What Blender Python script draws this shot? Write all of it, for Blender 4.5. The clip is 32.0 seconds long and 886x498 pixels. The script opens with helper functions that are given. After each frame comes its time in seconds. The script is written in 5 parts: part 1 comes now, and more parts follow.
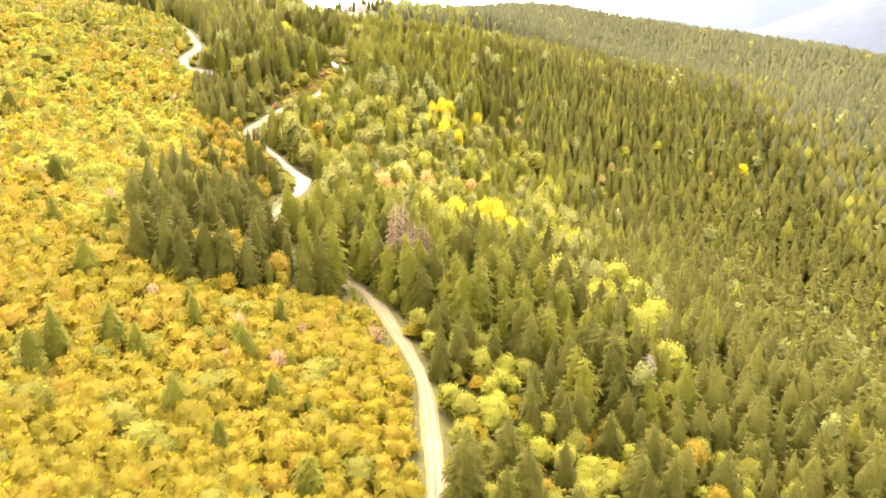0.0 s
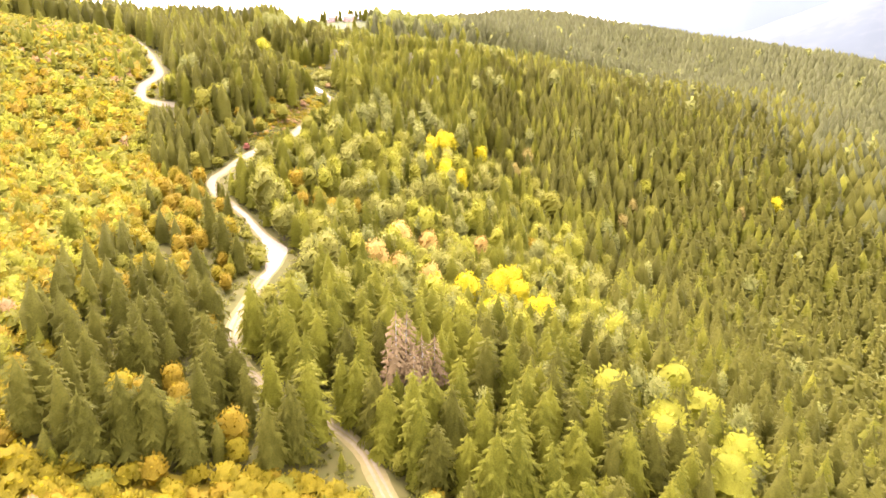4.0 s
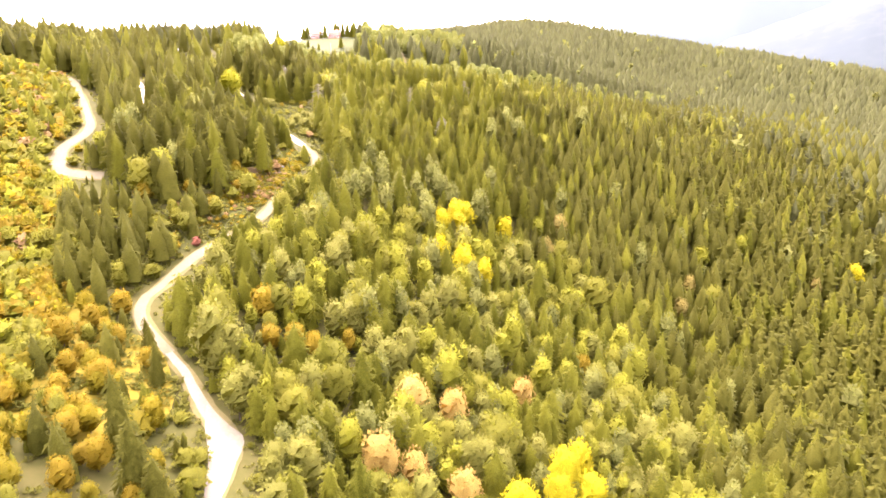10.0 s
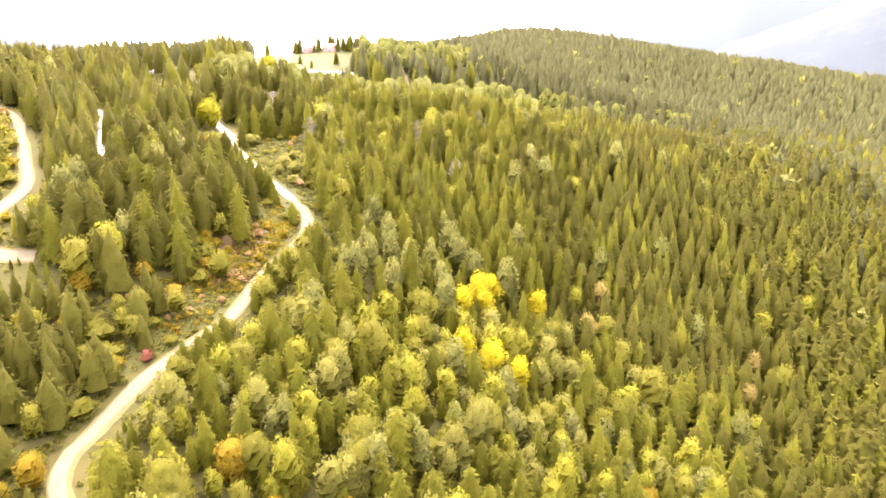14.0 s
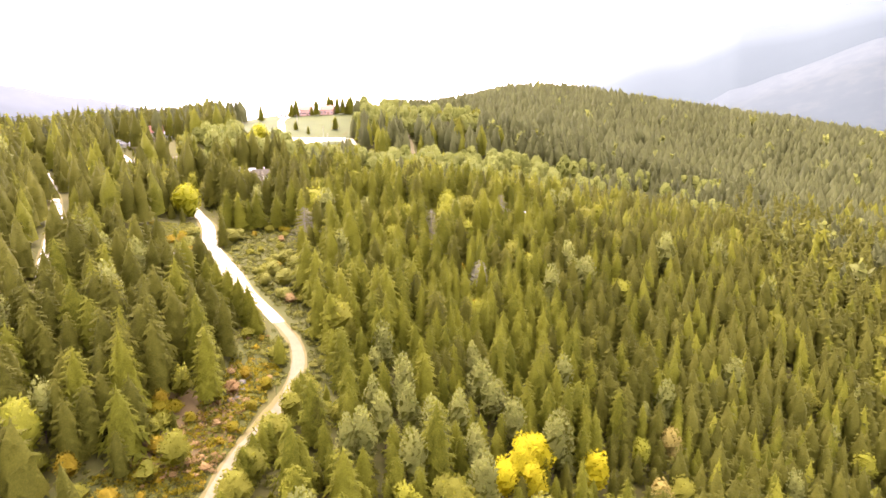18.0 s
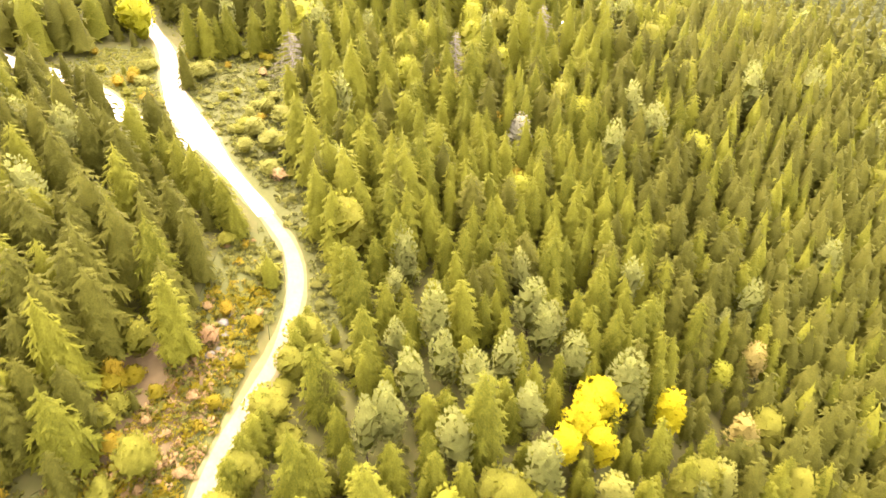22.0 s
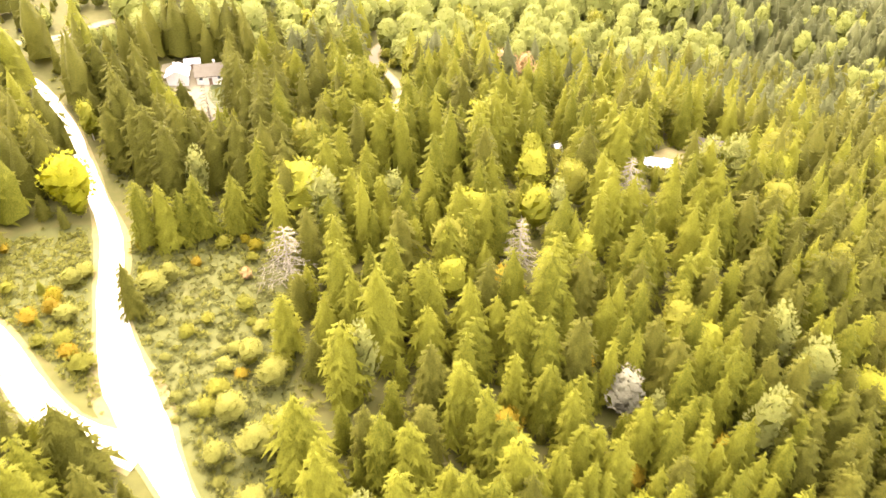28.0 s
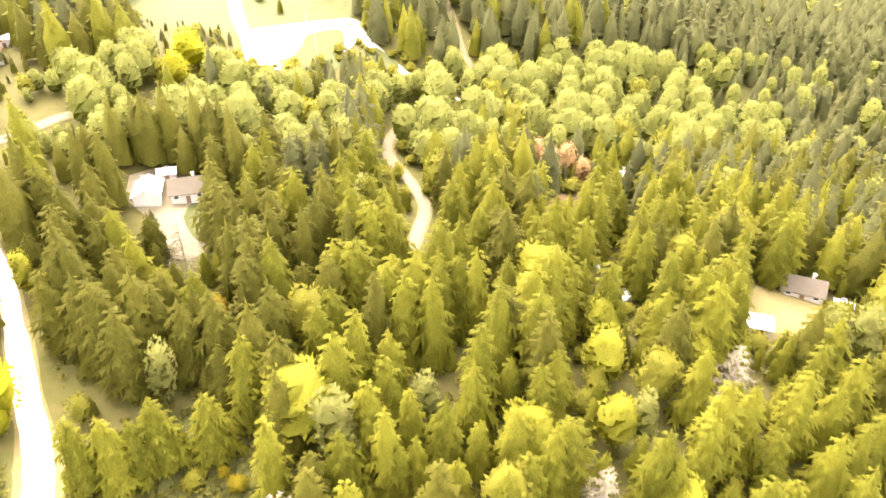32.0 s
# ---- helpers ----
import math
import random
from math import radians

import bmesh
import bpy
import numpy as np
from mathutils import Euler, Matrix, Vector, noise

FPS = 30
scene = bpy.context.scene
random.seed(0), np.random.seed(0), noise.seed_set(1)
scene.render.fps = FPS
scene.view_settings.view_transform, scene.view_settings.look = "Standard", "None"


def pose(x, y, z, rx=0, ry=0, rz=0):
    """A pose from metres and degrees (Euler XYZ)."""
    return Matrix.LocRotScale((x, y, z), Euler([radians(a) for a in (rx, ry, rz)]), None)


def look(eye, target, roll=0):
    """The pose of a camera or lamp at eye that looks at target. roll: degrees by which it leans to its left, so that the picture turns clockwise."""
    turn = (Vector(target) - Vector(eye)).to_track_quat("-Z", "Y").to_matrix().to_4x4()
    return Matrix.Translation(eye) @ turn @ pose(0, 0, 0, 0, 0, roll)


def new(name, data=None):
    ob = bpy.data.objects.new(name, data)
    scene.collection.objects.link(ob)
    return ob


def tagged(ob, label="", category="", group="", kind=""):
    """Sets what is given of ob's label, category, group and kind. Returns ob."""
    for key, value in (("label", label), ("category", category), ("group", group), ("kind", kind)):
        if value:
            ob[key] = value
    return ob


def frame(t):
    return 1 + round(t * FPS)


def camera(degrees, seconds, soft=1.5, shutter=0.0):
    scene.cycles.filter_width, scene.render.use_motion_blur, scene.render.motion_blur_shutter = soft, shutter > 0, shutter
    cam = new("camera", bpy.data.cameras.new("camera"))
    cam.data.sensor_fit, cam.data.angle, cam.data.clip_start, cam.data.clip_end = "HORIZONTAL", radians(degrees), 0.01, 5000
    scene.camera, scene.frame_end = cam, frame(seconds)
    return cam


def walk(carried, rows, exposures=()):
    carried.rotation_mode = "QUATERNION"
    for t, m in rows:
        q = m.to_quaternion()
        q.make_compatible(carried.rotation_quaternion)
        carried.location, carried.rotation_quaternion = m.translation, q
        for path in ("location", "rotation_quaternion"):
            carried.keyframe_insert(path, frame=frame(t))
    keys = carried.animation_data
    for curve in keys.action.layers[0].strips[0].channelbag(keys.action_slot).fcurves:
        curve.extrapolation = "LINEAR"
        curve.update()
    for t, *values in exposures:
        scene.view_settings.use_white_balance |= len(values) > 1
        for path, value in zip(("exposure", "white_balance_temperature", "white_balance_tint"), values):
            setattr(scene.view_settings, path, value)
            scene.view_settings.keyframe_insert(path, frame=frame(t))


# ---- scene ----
cam = camera(66.3, 32.0, soft=1.55, shutter=0.5)
METRES, EYE, TILT, LEAN, TURN = 450.0, 100.0, -18.0, 0.0, 0.0
ROWS = [
    (0.0, 0.0, 0.0, 0.0, 0.0, 0.0, -0.0),
    (0.5, -0.0014, 0.0138, 0.0075, -0.08, 0.02, 0.04),
    (1.0, -0.003, 0.0277, 0.0149, -0.2, 0.02, 0.08),
    (1.5, -0.0046, 0.0417, 0.0224, -0.31, 0.03, 0.1),
    (2.0, -0.0063, 0.0555, 0.0298, -0.44, 0.06, 0.17),
    (2.5, -0.008, 0.0693, 0.0372, -0.57, 0.06, 0.24),
    (3.0, -0.0097, 0.0832, 0.0446, -0.69, 0.1, 0.34),
    (3.5, -0.0114, 0.0972, 0.0519, -0.82, 0.08, 0.41),
    (5.5, -0.0177, 0.1512, 0.081, -1.27, 0.11, 0.59),
    (6.0, -0.0194, 0.1651, 0.0885, -1.38, 0.12, 0.58),
    (6.5, -0.0208, 0.1789, 0.0958, -1.45, 0.12, 0.66),
    (7.0, -0.0225, 0.1927, 0.1032, -1.53, 0.11, 0.66),
    (7.5, -0.0241, 0.2065, 0.1105, -1.61, 0.13, 0.71),
    (8.0, -0.0257, 0.2204, 0.1179, -1.67, 0.14, 0.79),
    (8.5, -0.0273, 0.234, 0.1251, -1.74, 0.13, 0.8),
    (9.0, -0.029, 0.2478, 0.1324, -1.83, 0.14, 0.8),
    (9.5, -0.0306, 0.2614, 0.1398, -1.89, 0.13, 0.87),
    (10.0, -0.0324, 0.2753, 0.1471, -1.98, 0.11, 0.9),
    (10.5, -0.0339, 0.2892, 0.1545, -2.04, 0.09, 0.91),
    (11.0, -0.0355, 0.3029, 0.1619, -2.09, 0.1, 0.94),
    (11.5, -0.0371, 0.3166, 0.1693, -2.15, 0.1, 0.97),
    (12.0, -0.0388, 0.3304, 0.1768, -2.19, 0.1, 1.01),
    (12.5, -0.0403, 0.3442, 0.1842, -2.23, 0.1, 1.03),
    (13.0, -0.0418, 0.3579, 0.1916, -2.28, 0.12, 1.07),
    (13.5, -0.0434, 0.3717, 0.1988, -2.32, 0.14, 1.09),
    (14.0, -0.0449, 0.3854, 0.2061, -2.35, 0.17, 1.1),
    (14.5, -0.0465, 0.399, 0.2135, -2.4, 0.17, 1.15),
    (15.0, -0.048, 0.4128, 0.2208, -2.43, 0.19, 1.19),
    (15.5, -0.0499, 0.4266, 0.2289, -2.5, 2.3, 1.12),
    (17.5, -0.0563, 0.4806, 0.2582, -2.55, 3.91, 1.31),
    (18.0, -0.058, 0.4943, 0.2657, -2.59, 3.89, 1.33),
    (18.5, -0.0596, 0.5081, 0.2722, -2.61, 2.35, 1.34),
    (19.0, -0.061, 0.522, 0.2795, -2.61, -1.15, 1.38),
    (19.5, -0.0624, 0.5358, 0.2867, -2.6, -4.65, 1.39),
    (20.0, -0.0636, 0.5495, 0.2939, -2.56, -8.1, 1.4),
    (20.5, -0.0652, 0.5634, 0.3012, -2.56, -11.54, 1.4),
    (21.0, -0.0668, 0.5776, 0.3085, -2.57, -14.95, 1.39),
    (21.5, -0.0686, 0.5918, 0.317, -2.59, -15.9, 1.27),
    (22.0, -0.0701, 0.6055, 0.3243, -2.61, -15.89, 1.28),
    (22.5, -0.0716, 0.6191, 0.3314, -2.61, -15.91, 1.29),
    (23.0, -0.0735, 0.6329, 0.3382, -2.7, -15.85, 1.29),
    (23.5, -0.0749, 0.6464, 0.3452, -2.68, -15.8, 1.29),
    (24.0, -0.0766, 0.6602, 0.3524, -2.73, -15.79, 1.28),
    (24.5, -0.0784, 0.6739, 0.3596, -2.76, -15.8, 1.23),
    (25.0, -0.08, 0.6877, 0.3666, -2.76, -15.77, 1.2),
    (25.5, -0.0818, 0.7014, 0.3736, -2.82, -15.76, 1.22),
    (27.5, -0.0883, 0.7555, 0.4033, -2.94, -15.81, 1.41),
    (28.0, -0.0901, 0.7693, 0.4105, -2.98, -15.78, 1.39),
    (28.5, -0.0916, 0.7826, 0.4176, -2.99, -15.79, 1.38),
    (29.0, -0.0931, 0.7963, 0.4246, -2.99, -15.77, 1.29),
    (29.5, -0.0945, 0.8098, 0.4317, -3.01, -15.74, 1.23),
    (30.0, -0.0959, 0.8234, 0.4387, -3.02, -15.71, 1.25),
    (30.5, -0.0975, 0.8369, 0.4456, -3.04, -15.65, 1.21),
    (31.0, -0.0991, 0.8503, 0.4524, -3.04, -15.6, 1.19),
    (31.5, -0.1007, 0.8638, 0.4595, -3.04, -15.57, 1.22),
    (32.0, -0.1023, 0.8778, 0.4677, -3.07, -15.4, 1.11),
]
EXPOSURES = [(0, 3.64, 6700, 29), (6, 3.72, 6680, 35), (13, 3.70, 6680, 34), (15, 3.62, 6680, 34), (17.5, 3.3, 6720, 34), (19, 3.33, 6720, 34), (20, 3.65, 6800, 31), (21, 3.86, 6900, 28), (24, 3.98, 6950, 26), (28, 3.97, 6950, 25), (32, 3.97, 6950, 26)]
walk(cam, [(t, pose(0, 0, EYE, TILT, LEAN, TURN) @ pose(METRES * x, METRES * y, METRES * z, 90 + pitch, roll, yaw)) for t, x, y, z, yaw, pitch, roll in ROWS], EXPOSURES)

# ---- light ----
world = bpy.data.worlds.new("overcast_sky")
scene.world = world
world.use_nodes = True
wn, wl = world.node_tree.nodes, world.node_tree.links
sky = wn.new("ShaderNodeTexSky")
sky.sky_type, sky.sun_disc = "NISHITA", False
SUN_EL, SUN_AZ = radians(58), radians(-20)
sky.sun_elevation, sky.sun_rotation = SUN_EL, SUN_AZ
sky.air_density, sky.dust_density, sky.ozone_density = 1.0, 3.0, 1.0
ways, above = wn.new("ShaderNodeTexCoord"), wn.new("ShaderNodeVectorMath")
above.operation = "MAXIMUM"
above.inputs[1].default_value = (-1, -1, 0.10)
wl.new(ways.outputs["Generated"], above.inputs[0])
wl.new(above.outputs[0], sky.inputs[0])
veil = wn.new("ShaderNodeHueSaturation")
veil.inputs["Saturation"].default_value = 0.22
wl.new(sky.outputs[0], veil.inputs["Color"])
wl.new(veil.outputs[0], wn["Background"].inputs["Color"])
wn["Background"].inputs["Strength"].default_value = 0.15

sun_data = bpy.data.lights.new("sun", "SUN")
sun_data.energy, sun_data.angle, sun_data.color = 0.12, radians(60), (1.0, 0.92, 0.78)
sun = new("sun", sun_data)
sun.matrix_world = look((0, 0, 400), (-math.sin(SUN_AZ) * math.cos(SUN_EL), -math.cos(SUN_AZ) * math.cos(SUN_EL), 400 - math.sin(SUN_EL)))

rng = np.random.default_rng(7)


# ---- materials ----
def material(name, rough=0.8, spec=0.2):
    m = bpy.data.materials.new(name)
    m.use_nodes = True
    n, l = m.node_tree.nodes, m.node_tree.links
    b = n["Principled BSDF"]
    b.inputs["Roughness"].default_value = rough
    b.inputs["Specular IOR Level"].default_value = spec
    return m, n, l, b


def ramp(n, stops):
    r = n.new("ShaderNodeValToRGB")
    e = r.color_ramp.elements
    while len(e) < len(stops):
        e.new(0.5)
    for el, (p, c) in zip(e, stops):
        el.position, el.color = p, (*c, 1)
    return r


def foliage(name, dark, mid, light, through_light=0.25, mottle=0.3):
    """Leaves: tint per tree and per clump of leaves, some light let through."""
    m, n, l, b = material(name, 0.75, 0.12)
    at = n.new("ShaderNodeAttribute")
    at.attribute_name = "tree"
    info, geo = n.new("ShaderNodeObjectInfo"), n.new("ShaderNodeNewGeometry")
    s = n.new("ShaderNodeMath")
    s.operation = "ADD"
    l.new(at.outputs["Fac"], s.inputs[0]), l.new(info.outputs["Random"], s.inputs[1])
    f0 = n.new("ShaderNodeMath")
    f0.operation = "FRACT"
    l.new(s.outputs[0], f0.inputs[0])
    f = n.new("ShaderNodeMapRange")
    f.inputs["To Min"].default_value, f.inputs["To Max"].default_value = 0.2, 0.8
    l.new(f0.outputs[0], f.inputs["Value"])
    mix = n.new("ShaderNodeMapRange")
    mix.inputs["To Min"].default_value, mix.inputs["To Max"].default_value = -mottle / 2, mottle / 2
    l.new(geo.outputs["Random Per Island"], mix.inputs["Value"])
    spots = n.new("ShaderNodeTexNoise")
    spots.inputs["Scale"].default_value, spots.inputs["Detail"].default_value = 3.6, 5
    l.new(geo.outputs["Position"], spots.inputs["Vector"])
    grain = n.new("ShaderNodeMapRange")
    grain.inputs["From Min"].default_value, grain.inputs["From Max"].default_value = 0.3, 0.7
    grain.inputs["To Min"].default_value, grain.inputs["To Max"].default_value = -0.42, 0.42
    l.new(spots.outputs[0], grain.inputs["Value"])
    both = n.new("ShaderNodeMath")
    l.new(mix.outputs[0], both.inputs[0]), l.new(grain.outputs[0], both.inputs[1])
    a = n.new("ShaderNodeMath")
    a.operation, a.use_clamp = "ADD", True
    l.new(f.outputs[0], a.inputs[0]), l.new(both.outputs[0], a.inputs[1])
    r = ramp(n, [(0.0, dark), (0.5, mid), (1.0, light)])
    l.new(a.outputs[0], r.inputs[0])
    l.new(r.outputs[0], b.inputs["Base Color"])
    bp = n.new("ShaderNodeBump")
    bp.inputs["Strength"].default_value, bp.inputs["Distance"].default_value = 0.35, 0.3
    l.new(spots.outputs[0], bp.inputs["Height"]), l.new(bp.outputs[0], b.inputs["Normal"])
    tr = n.new("ShaderNodeBsdfTranslucent")
    l.new(r.outputs[0], tr.inputs["Color"])
    ms = n.new("ShaderNodeMixShader")
    ms.inputs[0].default_value = through_light
    l.new(b.outputs[0], ms.inputs[1]), l.new(tr.outputs[0], ms.inputs[2])
    l.new(ms.outputs[0], n["Material Output"].inputs["Surface"])
    return m


def mottled(name, stops, big=0.03, small=0.6, rough=0.9, bump=0.3, metal=0.0):
    """Earth, gravel, plaster and the like: two sizes of noise through a colour ramp, with fine relief."""
    m, n, l, b = material(name, rough, 0.2)
    b.inputs["Metallic"].default_value = metal
    co = n.new("ShaderNodeTexCoord")
    n1, n2 = n.new("ShaderNodeTexNoise"), n.new("ShaderNodeTexNoise")
    for k, s, d in ((n1, big, 4), (n2, small, 6)):
        k.inputs["Scale"].default_value, k.inputs["Detail"].default_value = s, d
        l.new(co.outputs["Object"], k.inputs["Vector"])
    mx = n.new("ShaderNodeMix")
    mx.inputs[0].default_value = 0.5
    l.new(n1.outputs[0], mx.inputs[2]), l.new(n2.outputs[0], mx.inputs[3])
    r = ramp(n, stops)
    l.new(mx.outputs[0], r.inputs[0]), l.new(r.outputs[0], b.inputs["Base Color"])
    bp = n.new("ShaderNodeBump")
    bp.inputs["Strength"].default_value = bump
    l.new(n2.outputs[0], bp.inputs["Height"]), l.new(bp.outputs[0], b.inputs["Normal"])
    return m


# wide ramp: its fine speckle also paints the small shadows between needles
SPRUCE = foliage("spruce_needles", (0.122, 0.124, 0.01), (0.188, 0.184, 0.016), (0.252, 0.242, 0.022), 0.55, 0.4)
# darker needles, real in part; on the right slope they add shade by colour
DARK = foliage("dark_shaded_spruce_needles", (0.092, 0.089, 0.01), (0.13, 0.123, 0.015), (0.17, 0.158, 0.02), 0.55, 0.4)
PINE = foliage("pine_needles", (0.155, 0.158, 0.034), (0.195, 0.196, 0.044), (0.235, 0.233, 0.055), 0.55, 0.35)
LIME = foliage("light_green_leaves", (0.205, 0.202, 0.016), (0.255, 0.248, 0.021), (0.305, 0.292, 0.028), 0.55, 0.35)
YELLOW = foliage("yellow_leaves", (0.35, 0.29, 0.008), (0.45, 0.385, 0.010), (0.54, 0.465, 0.013), 0.55, 0.4)
GOLD = foliage("golden_autumn_leaves", (0.172, 0.14, 0.007), (0.222, 0.178, 0.008), (0.278, 0.212, 0.01), 0.55, 0.45)
ORANGE = foliage("orange_autumn_leaves", (0.22, 0.15, 0.01), (0.272, 0.19, 0.012), (0.325, 0.228, 0.016), 0.55, 0.35)
PEACH = foliage("pinkish_orange_leaves", (0.33, 0.215, 0.05), (0.42, 0.28, 0.065), (0.50, 0.34, 0.085), 0.5, 0.4)
# distance haze mixed into the needle colour of the far spruces
GREYED = foliage("haze_tinted_spruce_needles", (0.088, 0.09, 0.028), (0.118, 0.119, 0.037), (0.15, 0.149, 0.047), 0.52, 0.4)
PALE = foliage("pale_aspen_leaves", (0.178, 0.172, 0.028), (0.218, 0.208, 0.036), (0.258, 0.245, 0.046), 0.55, 0.35)
RUSSET = foliage("russet_leaves", (0.23, 0.13, 0.05), (0.29, 0.18, 0.065), (0.34, 0.22, 0.085), 0.35, 0.5)
OLIVE = foliage("olive_green_leaves", (0.145, 0.14, 0.014), (0.19, 0.18, 0.018), (0.235, 0.218, 0.024), 0.55, 0.4)
SOFT = foliage("pale_green_leaves", (0.158, 0.168, 0.03), (0.19, 0.198, 0.038), (0.222, 0.226, 0.046), 0.55, 0.35)
BROWN = foliage("dead_brown_needles", (0.15, 0.10, 0.042), (0.19, 0.128, 0.054), (0.235, 0.16, 0.07), 0.2, 0.4)
SCRUB = foliage("undergrowth_leaves", (0.135, 0.131, 0.021), (0.165, 0.158, 0.026), (0.195, 0.182, 0.032), 0.55, 0.5)
BARK = mottled("bark", [(0.3, (0.07, 0.05, 0.035)), (0.7, (0.16, 0.12, 0.09))], 1.5, 6, 0.95, 0.6)
PALE_BARK = mottled("pale_bark", [(0.3, (0.30, 0.27, 0.22)), (0.7, (0.50, 0.47, 0.40))], 1.5, 5, 0.9, 0.4)
DEADWOOD = mottled("grey_dead_wood", [(0.3, (0.18, 0.155, 0.095)), (0.7, (0.25, 0.215, 0.135))], 1.0, 4, 0.95, 0.4)
EARTH = mottled("forest_floor", [(0.25, (0.06, 0.056, 0.013)), (0.45, (0.078, 0.074, 0.016)), (0.6, (0.095, 0.082, 0.022)), (0.8, (0.105, 0.1, 0.02))], 0.04, 0.5, 0.95, 0.7)
DIRT = mottled("bare_brown_soil", [(0.3, (0.10, 0.066, 0.026)), (0.6, (0.135, 0.09, 0.036)), (0.8, (0.165, 0.12, 0.052))], 0.15, 1.0, 0.95, 0.5)
WORN = mottled("sandy_gravel", [(0.3, (0.165, 0.14, 0.078)), (0.55, (0.21, 0.178, 0.104)), (0.75, (0.255, 0.218, 0.132))], 0.15, 1.6, 0.95, 0.4)
GRAVEL = mottled("pale_gravel", [(0.3, (0.42, 0.37, 0.27)), (0.55, (0.55, 0.50, 0.38)), (0.75, (0.64, 0.59, 0.47))], 0.15, 1.6, 0.95, 0.4)
CREAM = mottled("cream_gravel", [(0.3, (0.21, 0.185, 0.125)), (0.55, (0.26, 0.23, 0.16)), (0.75, (0.32, 0.285, 0.20))], 0.15, 1.6, 0.95, 0.4)
TRACK = mottled("dirt_road_verge", [(0.3, (0.13, 0.108, 0.034)), (0.6, (0.18, 0.145, 0.055)), (0.8, (0.21, 0.17, 0.078))], 0.1, 1.3, 0.95, 0.5)
RUT = mottled("worn_dirt", [(0.3, (0.15, 0.12, 0.062)), (0.6, (0.20, 0.165, 0.095)), (0.8, (0.25, 0.21, 0.125))], 0.2, 1.6, 0.95, 0.4)
GRASS = mottled("meadow_grass", [(0.3, (0.062, 0.07, 0.02)), (0.55, (0.082, 0.09, 0.026)), (0.8, (0.112, 0.112, 0.04))], 0.05, 0.9, 0.95, 0.6)


# ---- ground ----
HILL_X, HILL_Y, HILL_R = np.arange(-300, 651, 190.0), np.arange(0, 1351, 170.0), 150.0
HILLS = [11, 25, -17, -16, -2, -4, 1, -2, -1, -17, -7, -21, 26, 2, -25, -51, -14, -31, 27, 13, 23, 23, 0, -17,
         -5, -1, 2, 0, 8, -4, -4, 47, 25, -17, 27, 18, -11, 1, 30, -1, 18, 18, 3, -54, 54, 32, 33, 4]
FOLD_X, FOLD_Y, FOLD_R = (-140, -55, 30, 115), np.arange(110, 660, 88.0), 62.0
FOLDS = [-3, -5, -2, 3, 2, -2, 9, 5, -16, 4, -3, 6, -5, 12, -3, -11, 3, -5, 6, 0, -11, 3, 10, 9, 14, -6, -10, -11]


def height(x, y):
    """The mountainside: a tilted plane, broad hills, narrower folds, and a fall to the valley far out."""
    x, y = np.asarray(x, float), np.asarray(y, float)
    z = 42.2 - 0.103 * x + 0.012 * (y - 400)
    for amps, xs, ys, r in ((HILLS, HILL_X, HILL_Y, HILL_R), (FOLDS, FOLD_X, FOLD_Y, FOLD_R)):
        for k, a in enumerate(amps):
            cx, cy = xs[k % len(xs)], ys[k // len(xs)]
            z = z + a * np.exp(-((x - cx) ** 2 + (y - cy) ** 2) / (2 * r * r))
    far = np.clip((np.hypot(x - 150, y - 600) - 750) / 900, 0, 1)
    return z * (1 - far) ** 2 + (-160) * (1 - (1 - far) ** 2)


def mesh_of(name, verts, faces, mats, index=None, tree=None, smooth=False, normals=None):
    """A mesh from arrays of points and of triangles or quads."""
    me = bpy.data.meshes.new(name)
    verts, faces = np.asarray(verts, np.float32), np.asarray(faces, np.int32)
    k = faces.shape[1]
    me.vertices.add(len(verts)), me.loops.add(faces.size), me.polygons.add(len(faces))
    me.vertices.foreach_set("co", verts.ravel())
    me.loops.foreach_set("vertex_index", faces.ravel())
    me.polygons.foreach_set("loop_start", np.arange(0, faces.size, k, dtype=np.int32))
    for m in mats:
        me.materials.append(m)
    if index is not None:
        me.polygons.foreach_set("material_index", np.asarray(index, np.int32))
    me.polygons.foreach_set("use_smooth", np.full(len(faces), smooth))
    if tree is not None:
        me.attributes.new("tree", "FLOAT", "POINT").data.foreach_set("value", np.asarray(tree, np.float32))
    me.update(calc_edges=True)
    me.validate()
    if normals is not None:
        me.normals_split_custom_set_from_vertices(np.asarray(normals, np.float32))
    return me


def part(name, me, parent, label=""):
    ob = new(name, me)
    ob.parent = parent
    if label:
        ob["label"] = label
    return ob


def sheet(xs, ys, lift=0.0):
    X, Y = np.meshgrid(xs, ys)
    v = np.stack([X, Y, height(X, Y) + lift], -1).reshape(-1, 3)
    w = len(xs)
    i = np.arange(len(xs) - 1)[None] + w * np.arange(len(ys) - 1)[:, None]
    return v, np.stack([i, i + 1, i + w + 1, i + w], -1).reshape(-1, 4)


gx = np.r_[-4600, -3000, -2000, -1400, -1000, -750, -600, np.arange(-500, -212, 8.0), np.arange(-212, 92, 4.0), np.arange(92, 800, 8.0), 850, 1000, 1300, 1800, 2600, 3600, 4600]
gy = np.r_[-3500, -2000, -1000, -500, -250, np.arange(-120, 40, 8.0), np.arange(40, 740, 4.0), np.arange(740, 1450, 8.0), 1500, 1700, 2100, 2800, 3600, 4700]
ground = new("ground", mesh_of("ground", *sheet(gx, gy), [EARTH], smooth=True))
tagged(ground, "brown forest floor of a steep mountainside with leaf litter", "ground", kind="structure")


